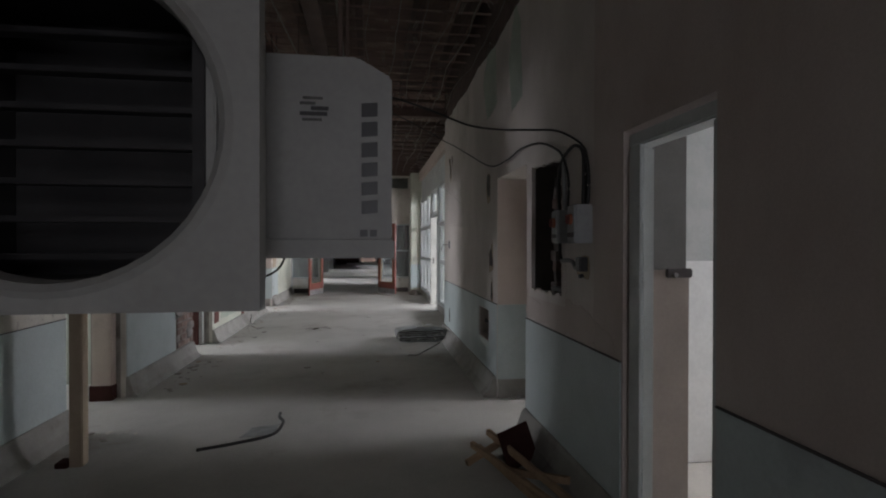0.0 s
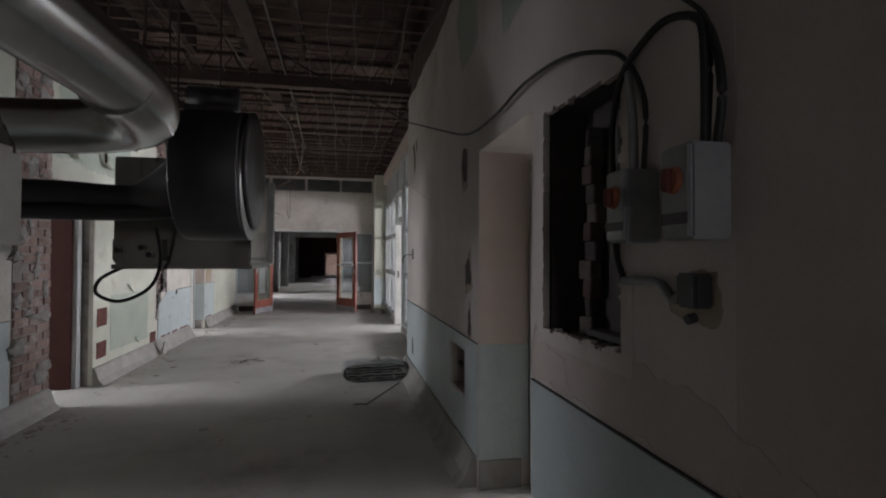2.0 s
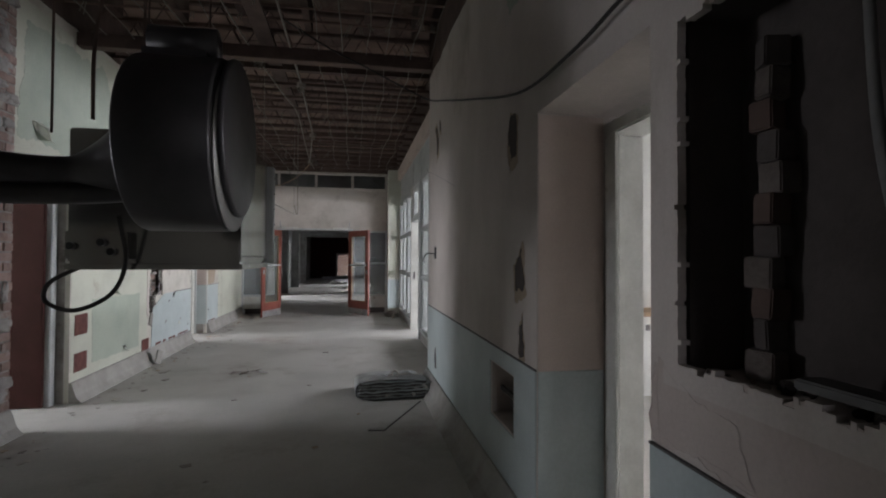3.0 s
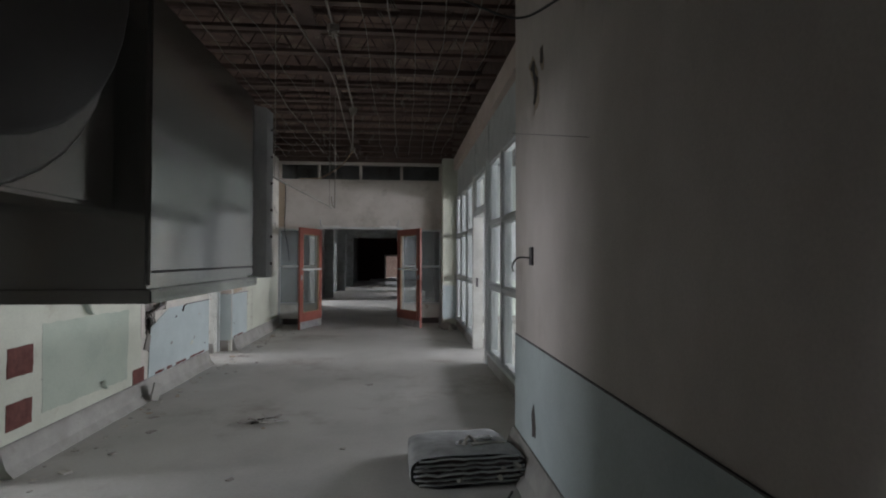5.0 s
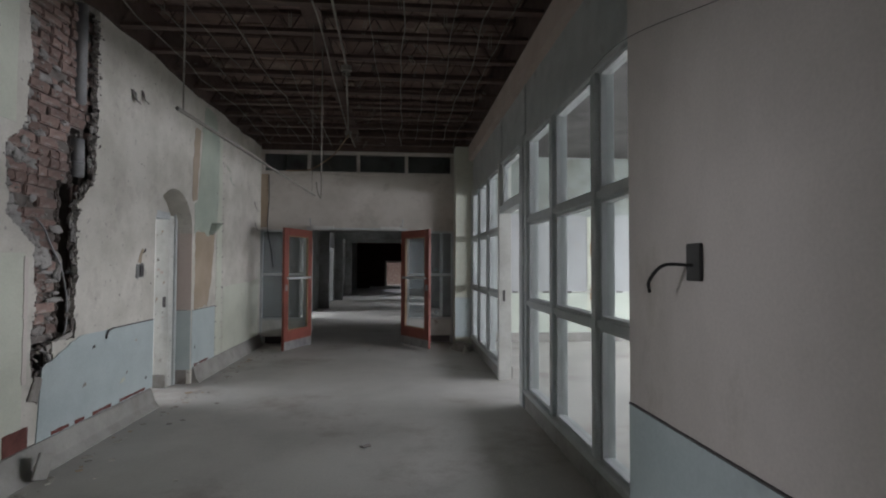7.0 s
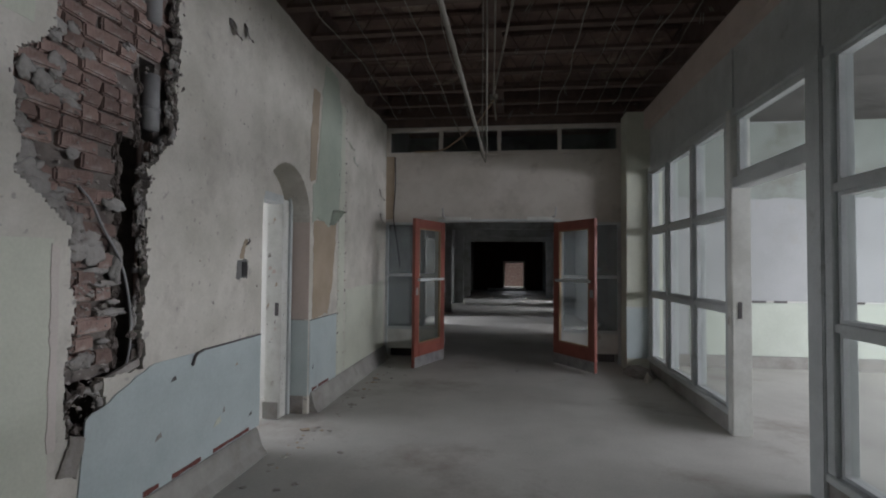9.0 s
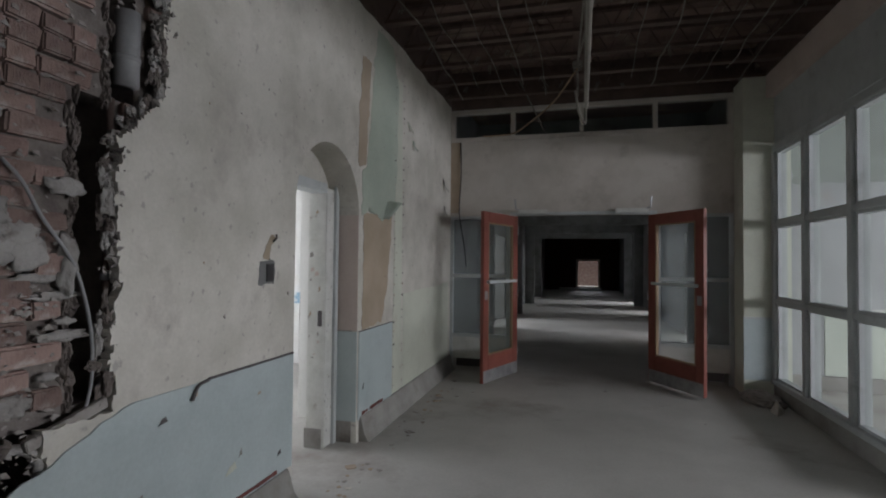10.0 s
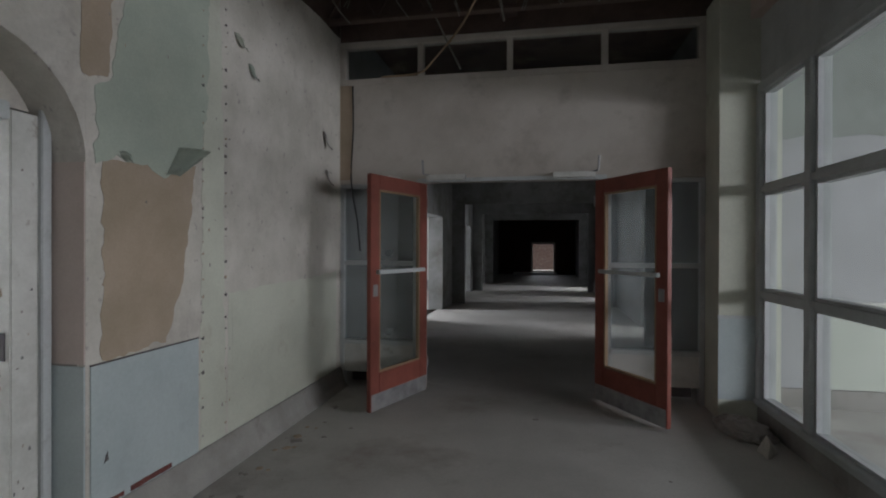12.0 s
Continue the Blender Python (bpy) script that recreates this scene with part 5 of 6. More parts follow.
X = RX - 0.025
wall_cable("dark cable sagging along the wall above the doorway", [(X, 2.90, 1.63), (X, 2.895, 1.82), (X, 2.98, 1.96), (X, 3.11, 2.04), (X - 0.01, 3.4, 2.13), (X - 0.01, 3.81, 2.17), (X - 0.01, 4.23, 2.15), (X - 0.01, 4.83, 2.19), (X - 0.01, 5.78, 2.45), (X - 0.02, 6.8, 2.75), (X - 0.08, 7.5, 2.97), (0.85, 7.78, 3.18), (0.5, 7.82, 3.36), (0.1, 7.6, 3.46), (-0.3, 7.2, 3.54)], 0.0075)
wall_cable("dark cable slung from a switch box across to the heater", [(X, 2.655, 1.645), (X, 2.645, 1.85), (X, 2.68, 1.97), (1.06, 2.77, 2.07), (0.91, 2.84, 2.09), (0.75, 2.90, 2.10), (0.55, 2.82, 2.10), (0.33, 2.70, 2.14), (0.10, 2.55, 2.16), (-0.15, 2.3, 2.10), (-0.30, 2.0, 1.94)], 0.006)
wall_cable("black cable looping from a switch box into the cavity", [(X, 2.625, 1.645), (X, 2.61, 1.76), (X, 2.63, 1.87), (X, 2.68, 1.95), (X, 2.8, 2.0), (X, 2.92, 1.98), (X, 3.01, 1.93), (X + 0.01, 3.08, 1.80), (X + 0.02, 3.09, 1.6), (X + 0.01, 3.06, 1.42), (X, 3.0, 1.335)], 0.010)
wall_cable("grey conduit rising from a switch box", [(X, 2.945, 1.63), (X, 2.955, 1.80), (X + 0.01, 2.99, 1.93), (X + 0.05, 3.04, 1.97)], 0.013, CABLEGREY)
wall_cable("black cable tied beside the loop above a switch box", [(X - 0.02, 2.64, 1.645), (X - 0.015, 2.645, 1.80), (X - 0.01, 2.66, 1.92), (X - 0.005, 2.70, 1.962)], 0.009)
wall_cable("grey cable hanging in the wall cavity", [(X + 0.12, 3.24, 1.95), (X + 0.11, 3.21, 1.6), (X + 0.11, 3.16, 1.35), (X + 0.10, 3.1, 1.15)], 0.010, CABLEGREY)
wall_cable("bare wire stretched along the wall between nails", [(RX - 0.02, 6.5, 1.965), (RX - 0.025, 7.3, 2.17), (RX - 0.03, 8.0, 2.35), (1.40, 9.0, 2.62)], 0.0014)

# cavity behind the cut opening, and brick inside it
# back, sides and bricks are coloured dark for the shade inside
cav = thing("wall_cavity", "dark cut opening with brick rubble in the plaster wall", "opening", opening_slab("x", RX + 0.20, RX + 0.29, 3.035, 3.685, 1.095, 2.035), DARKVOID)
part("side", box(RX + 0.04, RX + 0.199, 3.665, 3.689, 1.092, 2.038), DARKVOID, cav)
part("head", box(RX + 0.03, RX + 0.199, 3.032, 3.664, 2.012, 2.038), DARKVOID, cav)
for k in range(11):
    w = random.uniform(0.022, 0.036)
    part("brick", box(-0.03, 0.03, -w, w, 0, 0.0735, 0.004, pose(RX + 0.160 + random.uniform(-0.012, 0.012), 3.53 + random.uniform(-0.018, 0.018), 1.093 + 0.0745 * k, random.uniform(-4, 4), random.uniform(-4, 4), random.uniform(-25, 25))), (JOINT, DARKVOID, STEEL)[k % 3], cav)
for i in range(26):
    s = random.uniform(0.008, 0.024)
    c = Vector((random.uniform(RX + 0.03, RX + 0.18), random.uniform(3.08, 3.6), 1.092 + s * 0.5))
    part("rubble", box(-s, s, -s * 0.7, s * 0.7, -s * 0.5, s * 0.5, 0.004, Matrix.Translation(c) @ Euler((random.random(), random.random(), random.random() * 3)).to_matrix().to_4x4()), random.choice((MORTAR, DARKVOID, BRICK)), cav)
part("paint_patch", plate(ragged([(2.33, 0.885), (3.76, 0.885), (3.76, 1.10), (3.06, 1.105), (2.7, 1.07), (2.45, 1.0), (2.35, 0.93)], 0.03, 0.022, 31), on_x, RX - 0.0025, RX - 0.0004), PLASTER_WARM, wall_right, "bare brown plaster below the cut opening")
def in_cut(u, z):
    w = 0.016 * noise.noise(Vector((u * 14, z * 14, 3))) + 0.012 * noise.noise(Vector((u * 45, z * 45, 8)))
    return 3.058 + w < u < 3.655 + w and 1.115 + w < z < 1.965 + w + 0.06 * (u - 3.1)


part("broken_plaster", cells([2.98 + 0.0125 * i for i in range(60)], [1.05 + 0.0125 * j for j in range(80)], lambda u, z: not in_cut(u, z) and 2.99 < u < 3.72, on_x, RX - 0.003, RX + 0.022,
     lambda u, z: (u + 0.004 * noise.noise(Vector((u * 60, z * 60, 1))), z + 0.004 * noise.noise(Vector((u * 60, z * 60, 7))))), PLASTER, wall_right, "crumbled plaster round the cut opening")
part("lintel_scrap", box(RX + 0.03, RX + 0.10, 3.09, 3.34, 1.128, 1.15, 0.004), STUBGREY, cav)
part("paint_patch", plate(ragged([(3.40, 0.90), (3.74, 0.90), (3.74, 1.12), (3.66, 1.06), (3.45, 1.02)], 0.02, 0.016, 63), on_x, RX - 0.0034, RX - 0.0026), PLASTER_WARM, wall_right, "bare patch of old plaster")

# grille hole low on the wall, gashes, sockets
grille = thing("vent_recess", "dark rusty recess of a missing wall grille", "vent", box(RX + 0.14, RX + 0.20, 5.03, 5.43, 0.48, 0.76), RUST)
part("broken_lath", box(RX + 0.05, RX + 0.07, 5.03, 5.43, 0.60, 0.63, 0.003), DARKVOID, grille)


def gash(out, seed, mat=JOINT):
    if mat is JOINT:
        u, z = sum(p[0] for p in out) / len(out), sum(p[1] for p in out) / len(out)
        part("bare_edge", plate(ragged([(u + (a - u) * 1.5, z - 0.02 + (b - z) * 1.4) for a, b in out], 0.012, 0.02, seed + 9), on_x, RX - 0.0016, RX - 0.0004), TAN, wall_right, "chipped tan edge of a gouge")
        # the plate lies flat; its dark colour gives the shade in the gouge
        mat = DARKVOID
    part("gash", plate(ragged(out, 0.012, 0.02, seed), on_x, RX - 0.003, RX - 0.0005), mat, wall_right, "gouge in the plaster")


gash([(4.98, 1.92), (5.08, 1.90), (5.12, 2.02), (5.08, 2.14), (4.99, 2.10)], 41)
gash([(4.86, 1.25), (4.98, 1.22), (5.0, 1.34), (4.90, 1.44)], 42)
gash([(4.86, 0.90), (4.92, 0.90), (4.93, 1.05), (4.88, 1.10)], 43)
gash([(7.44, 2.45), (7.52, 2.42), (7.50, 2.55), (7.60, 2.68), (7.52, 2.70), (7.42, 2.55)], 44)
gash([(7.30, 2.62), (7.34, 2.62), (7.36, 2.72), (7.31, 2.72)], 45)
# flat dark plate, the shade of the hole is in its colour
part("gash", plate(ragged([(7.46, 0.30), (7.54, 0.28), (7.55, 0.44), (7.50, 0.50), (7.47, 0.42)], 0.02, 0.008, 46), on_x, RX - 0.0105, RX - 0.0085), DARKVOID, wall_right, "gouge in the plaster")
gash([(4.7, 2.75), (5.1, 2.7), (5.3, 3.1), (5.0, 3.45), (4.75, 3.3)], 47, GREEN)
gash([(3.9, 2.6), (4.2, 2.55), (4.3, 3.0), (4.1, 3.4), (3.95, 3.2)], 48, GREEN)
sock = thing("wall_socket", "dark empty socket box with a loose wire", "socket", box(RX - 0.012, RX - 0.0005, 7.53, 7.61, 1.38, 1.50, 0.003), BLACK)
part("loose_wire", tube(curve_points([(RX - 0.012, 7.57, 1.43), (RX - 0.08, 7.62, 1.43), (RX - 0.11, 7.66, 1.38), (RX - 0.10, 7.68, 1.34)]), 0.006, 6), CABLE, sock)
sock = thing("wall_socket", "dark empty socket hole in broken plaster", "socket", box(LX + 0.0035, LX + 0.010, 11.165, 11.235, 1.315, 1.415, 0.002), BLACK)
part("broken_edge", plate(ragged([(11.10, 1.30), (11.245, 1.298), (11.25, 1.42), (11.20, 1.45), (11.11, 1.425)], 0.010, 0.012, 51), on_x, LX + 0.0003, LX + 0.003), STUBGREY, sock, "grey broken plaster")
part("bare_patch", plate(ragged([(11.14, 1.445), (11.20, 1.447), (11.215, 1.52), (11.25, 1.56), (11.22, 1.58), (11.165, 1.52)], 0.010, 0.010, 52), on_x, LX + 0.0003, LX + 0.002), TAN, sock, "tan bare plaster")
part("hook", tube(curve_points([(LX + 0.002, 11.23, 1.54), (LX + 0.02, 11.235, 1.56), (LX + 0.012, 11.25, 1.58)]), 0.006, 6), DARKLINE, sock)

# ---- brick hole in the left wall ----
def shard(bm, s, m):
    """A small broken splinter."""
    pts = [(-0.6, -0.5, -0.7), (0.7, -0.4, -0.5), (0.1, 0.8, -0.6), (0.0, 0.1, 0.8), (random.uniform(-0.5, 0.5), -0.6, 0.4)]
    vs = [bm.verts.new(m @ (Vector(q) * s * random.uniform(0.7, 1.3))) for q in pts]
    for f in ((0, 2, 1), (0, 1, 4), (1, 3, 4), (1, 2, 3), (2, 0, 3), (0, 4, 3)):
        bm.faces.new([vs[i] for i in f])


brick_me = []
for k in range(4):
    me = bpy.data.meshes.new("brick")
    bm = box(-0.09, 0.0, 0.002, 0.211, 0.001, 0.070, 0.009)
    for v in bm.verts:
        w = noise.noise_vector(v.co * 17 + Vector((k * 9, 0, 0)))
        v.co += Vector((w.x * 0.012, w.y * 0.008, w.z * 0.006)) + noise.noise_vector(v.co * 60 + Vector((k, 0, 0))) * 0.003
    finish(me, bm, BRICK)
    brick_me.append(me)
CHASE = [(10.09, 10.245, 0.9, 2.05), (10.22, 10.34, 2.06, 2.50), (9.77, 9.985, 0.66, 0.86)]
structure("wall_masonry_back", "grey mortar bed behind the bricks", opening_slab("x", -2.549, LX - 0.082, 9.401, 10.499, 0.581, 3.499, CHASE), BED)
# near-black back carries the shade of the chase
structure("wall_chase_back", "back of the pipe chase, coloured dark for its shade", box(-2.60, -2.551, 9.7, 10.45, 0.5, 3.49), DARKVOID)
for j in range(38):
    z = 0.62 + 0.0755 * j
    for i in range(-1, 6):
        y = 9.40 + 0.218 * i + (0.109 if j % 2 else 0) + random.uniform(-0.004, 0.004)
        if y < 9.39 or y + 0.206 > 10.50 or not (hole_edge_low(z) - 0.2 < y + 0.1 < hole_edge_high(z) + 0.2):
            continue
        if random.random() < 0.03:
            continue
        halves = 2 if random.random() < (0.75 if z < 1.5 else 0.35) else 1
        for h in range(halves):
            a, b = y + 0.108 * h, y + 0.108 * h + 0.21 / halves
            if any(b > c[0] + 0.01 and a < c[1] - 0.01 and z + 0.06 > c[2] and z < c[3] for c in CHASE):
                continue
            o = new("brick", random.choice(brick_me))
            o.matrix_basis = pose(LX - 0.050 + random.uniform(-0.012, 0.008), y + 0.108 * h, z, random.uniform(-2, 2), random.uniform(-3, 3), random.uniform(-3, 3)) @ Matrix.Diagonal((1, random.uniform(0.92, 1.02) / halves, random.uniform(0.88, 1.08), 1))
            o.parent = wall_left
bm = bmesh.new()
for k in range(420):
    z = random.uniform(0.66, 3.4)
    y = random.uniform(hole_edge_low(z), min(hole_edge_high(z), 10.03 if z < 2.0 else 10.5))
    m = Matrix.Translation((LX - 0.050 + random.gauss(0, 0.006), y, z)) @ Euler((random.gauss(0, 0.3), random.gauss(0, 0.3), random.gauss(0, 0.3))).to_matrix().to_4x4() @ Matrix.Diagonal((0.35, 1.6, 0.8, 1))
    shard(bm, random.uniform(0.004, 0.017), m)
part("mortar_crumbs", bm, MORTAR, wall_left, "smears and crumbs of grey mortar on the bricks")
bm, bd = bmesh.new(), bmesh.new()
for k in range(1100):
    z = random.uniform(0.62, 3.45)
    side = random.random() < (0.66 if z > 1.35 else 0.3)
    y = (hole_edge_high(z) if side else hole_edge_low(z)) + random.gauss(0, 0.022 if side else 0.014)
    s = random.uniform(0.004, 0.014) * ((1.2 + 1.3 * max(0, min(1, z - 1.3)) * random.random()) if side else 1)
    m = Matrix.Translation((LX - 0.022 + random.gauss(0, 0.012), y, z)) @ Euler((random.random() * 3, random.random() * 3, random.random() * 3)).to_matrix().to_4x4()
    shard(bd if side and random.random() < 0.2 else bm, s, m)
part("broken_edge", bm, MORTAR, wall_left, "crumbling grey plaster edge")
part("broken_edge", bd, DARKVOID, wall_left, "dark broken plaster edge")


def lump(bm, x, y, z, dx, dy, dz, seed):
    """A rough dab of mortar."""
    vs = bmesh.ops.create_icosphere(bm, subdivisions=3, radius=1)["verts"]
    for v in vs:
        w = 1 + 0.55 * noise.noise(v.co * 1.7 + Vector((seed, 0, 0))) + 0.40 * noise.noise(v.co * 5 + Vector((0, seed, 0)))
        v.co = Vector((x + v.co.x * dx * w, y + v.co.y * dy * w, z + v.co.z * dz * w))


bm = bmesh.new()
for k in range(15):
    t = k / 14
    lump(bm, LX - 0.045, 9.50 + 0.40 * t + random.uniform(-0.02, 0.02), 1.84 - 0.38 * t ** 0.8 + random.uniform(-0.03, 0.03), random.uniform(0.012, 0.022), random.uniform(0.05, 0.085), random.uniform(0.035, 0.065), k)
for y, z in ((9.50, 1.95), (9.51, 2.06), (9.55, 2.18), (9.63, 2.15), (9.69, 2.24), (9.68, 2.40), (9.69, 2.60), (9.70, 2.78), (9.68, 2.95), (9.74, 3.1)):
    lump(bm, LX - 0.046, y, z, random.uniform(0.010, 0.018), random.uniform(0.03, 0.06), random.uniform(0.03, 0.06), y * 3)
for k in range(26):
    z = random.uniform(0.92, 3.35)
    y = random.uniform(hole_edge_low(z) + 0.04, 10.08 if z < 2 else 10.18)
    lump(bm, LX - 0.054, y, z, random.uniform(0.005, 0.009), random.uniform(0.03, 0.09), random.uniform(0.012, 0.035), k + 40)
lump(bm, LX - 0.055, 10.05, 1.42, 0.035, 0.04, 0.10, 99)
part("undercoat", bm, UNDERCOAT, wall_left, "rough grey undercoat left on the bricks", True)
bm, bd = bmesh.new(), bmesh.new()
for k in range(75):
    z = random.choice((random.uniform(1.4, 2.15), random.uniform(2.0, 2.6), random.uniform(0.9, 3.4)))
    lump(random.choice((bm, bd, bd)), LX - 0.020 + random.uniform(-0.03, 0.012), hole_edge_high(z) + random.uniform(-0.05, 0.025), z, random.uniform(0.006, 0.014), random.uniform(0.008, 0.028), random.uniform(0.012, 0.050), k + 200)
# dark lumps added to break up the straight edge of the chase
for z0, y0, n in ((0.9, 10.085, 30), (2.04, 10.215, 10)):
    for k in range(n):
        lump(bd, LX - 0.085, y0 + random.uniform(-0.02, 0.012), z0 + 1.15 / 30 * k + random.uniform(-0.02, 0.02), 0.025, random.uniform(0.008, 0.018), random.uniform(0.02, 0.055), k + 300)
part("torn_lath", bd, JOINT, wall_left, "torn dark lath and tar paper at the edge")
part("torn_edge", bm, UNDERCOAT, wall_left, "crumbling undercoat at the edge")
pipe = thing("drain_pipe", "dark iron pipe in the chase of the broken wall", "pipe", tube([(-2.33, 10.235, 0.80), (-2.33, 10.235, 2.06)], 0.014, 12), STEEL, smooth=True)
for z in (0.95, 1.35, 1.75):
    part("collar", tube([(-2.33, 10.235, z), (-2.33, 10.235, z + 0.03)], 0.02, 12), CABLEGREY, pipe)
stub = thing("drain_pipe", "short grey pipe stub high in the broken wall", "pipe", tube([(LX - 0.06, 10.285, 2.12), (LX - 0.06, 10.285, 2.42)], 0.046, 16), CABLEGREY, smooth=True)
part("rim", tube([(LX - 0.06, 10.285, 2.22), (LX - 0.06, 10.285, 2.24)], 0.050, 16), CABLEGREY, stub, "", True)
thing("drain_pipe", "grey pipe running up in the broken wall", "pipe", tube([(LX - 0.045, 10.27, 2.70), (LX - 0.045, 10.27, 3.5)], 0.044, 16), CABLEGREY, smooth=True)
thing("grey_cable", "grey cable bending down the brick chase", "cable", tube(curve_points([(LX - 0.05, 9.83, 1.745), (LX - 0.03, 9.88, 1.68), (LX - 0.022, 9.94, 1.57), (LX - 0.02, 10.06, 1.40), (LX - 0.02, 10.125, 1.185), (LX - 0.02, 10.135, 1.0), (LX - 0.03, 10.115, 0.85)]), 0.0065), CABLEGREY, smooth=True)
thing("broken_batten", "grey batten across the foot of the broken wall", "batten", box(-0.012, 0.012, -0.15, 0.15, -0.02, 0.02, 0.003, Matrix.Translation((LX - 0.02, 10.05, 0.86)) @ Matrix.Rotation(0.25, 4, "X")), MORTAR)
mouth = thing("pipe_mouth", "broken grey pipe mouth at the foot of the broken wall", "pipe", tube([(LX - 0.05 + 0.022 * math.cos(a), 9.885 + 0.075 * math.cos(a), 0.735 + 0.085 * math.sin(a)) for a in [2 * math.pi * k / 20 for k in range(21)]], 0.018, 7), UNDERCOAT, smooth=True)
bm = bmesh.new()
for k in range(70):
    a = random.uniform(0, 6.28)
    m = Matrix.Translation((LX - 0.03 + random.uniform(-0.02, 0.015), 9.88 + 0.105 * math.cos(a), 0.745 + 0.10 * math.sin(a))) @ Euler((random.random() * 3, random.random() * 3, 0)).to_matrix().to_4x4()
    shard(bm, random.uniform(0.010, 0.030), m)
part("crumbs", bm, JOINT, mouth, "crumbled dark mortar")
thing("plaster_flap", "ragged grey strip of lath hanging at the hole", "lath", plate(ragged([(9.70, 0.50), (9.80, 0.46), (9.84, 0.62), (9.76, 0.66)], 0.02, 0.012, 71), on_x, LX + 0.004, LX + 0.012), MORTAR)

# ---- openings in the left wall ----
d = structure("door_red_room", "dark grey door frame in the left wall", box(-2.50, -2.36, 7.72, 7.815, 0, 2.05, 0.006), FRAME)
part("head", box(-2.50, -2.36, 6.965, 7.719, 2.0, 2.11, 0.006), FRAME, d)
part("jamb", box(-2.50, -2.36, 6.965, 7.03, 0, 1.999, 0.006), WHITEFRAME, d)
leaf = thing("red_door", "dark brownish red door leaf standing open", "door", box(0, 0.78, -0.02, 0.02, 0.01, 1.99, 0.004), BROWNDOOR)
part("lever", tube([(0.70, -0.06, 1.0), (0.70, -0.021, 1.0)], 0.012), KICK, leaf)
part("lever_plate", box(0.67, 0.73, -0.026, -0.0205, 0.92, 1.08), KICK, leaf)
for z in (0.25, 1.0, 1.75):
    part("hinge", tube([(-0.004, -0.02, z), (-0.004, -0.02, z + 0.1)], 0.009), KICK, leaf)
leaf.matrix_basis = Matrix.Translation((-2.40, 7.695, 0)) @ Matrix.Rotation(radians(180), 4, "Z")
d = structure("door_small_room", "pale casing of a doorway in the left wall", box(-2.50, -2.33, 5.06, 5.145, 0, 2.03, 0.006), PLASTER_PINK)
part("head", box(-2.50, -2.33, 4.205, 5.059, 2.0, 2.09, 0.006), PLASTER_PINK, d)
part("jamb", box(-2.50, -2.33, 4.205, 4.27, 0, 1.999, 0.006), PLASTER_PINK, d)
part("plinth", box(-2.52, -2.325, 5.05, 5.149, 0, 0.14, 0.004), BROWNDOOR, d)
col = structure("trim_brick_edge", "raw brick edge where the plaster has come off", box(LX + 0.0005, LX + 0.006, 6.41, 6.955, 0.19, 3.45), MORTAR)
for j in range(42):
    for i in range(3):
        y0 = 6.42 + 0.215 * i - (0.1 if j % 2 else 0)
        a, b = max(y0, 6.415), min(y0 + 0.2, 6.95)
        if b - a < 0.05 or random.random() < 0.06:
            continue
        part("brick", box(LX + 0.002, LX + 0.012 + random.uniform(0, 0.008), a, b, 0.205 + 0.076 * j, 0.267 + 0.076 * j, 0.003), BRICK, col)

bm = bmesh.new()
for k in range(46):
    lump(bm, LX + 0.012, random.uniform(6.43, 6.93), random.uniform(0.25, 3.4), random.uniform(0.008, 0.016), random.uniform(0.03, 0.12), random.uniform(0.02, 0.09), k + 500)
part("plaster_rest", bm, UNDERCOAT, col, "patches of grey plaster left on the bricks", True)

# ---- loose things on the floor ----
bundle = thing("folded_tarpaulin", "folded grey canvas bundle lying on the floor", "tarpaulin")
bm = bmesh.new()
n = 40
sect = []
for k in range(n):
    a = 2 * math.pi * k / n
    c, s = math.cos(a), math.sin(a)
    sect.append((0.37 * (abs(c) ** 0.55) * (1 if c > 0 else -1), 0.10 + 0.10 * (abs(s) ** 0.6) * (1 if s > 0 else -1)))
rows = []
for i in range(11):
    v = i / 10
    rows.append([bm.verts.new((x * (1 - 0.10 * v * v) + 0.012 * noise.noise(Vector((x * 6, v * 5, 3))), -0.30 + 0.62 * v, max(0.0, z * (1 - 0.25 * v * v) + 0.016 * noise.noise(Vector((x * 5, v * 4, z * 5)))))) for x, z in sect])
for a, b in zip(rows, rows[1:]):
    for k in range(n):
        bm.faces.new((a[k], a[(k + 1) % n], b[(k + 1) % n], b[k]))
bm.faces.new(rows[-1])
part("outer_fold", bm, CARDBOARD, bundle, "", True)
for k in range(6):
    z = 0.026 + 0.030 * k
    half = 0.355 * math.sqrt(max(0.1, 1 - ((z - 0.10) / 0.125) ** 2)) ** 0.5
    line = [(half * (2 * i / 18 - 1), -0.295 + 0.016 * noise.noise(Vector((i * 0.6, k * 2, 1))), z + 0.013 * noise.noise(Vector((i * 0.45, k * 1.7, 0)))) for i in range(19)]
    part("fold", tube(line, [0.007 + 0.007 * abs(noise.noise(Vector((i * 0.7, k, 5)))) for i in range(19)], 6), (CARDBOARD, CARDBOARD, FRAME)[k % 3], bundle, "", True)
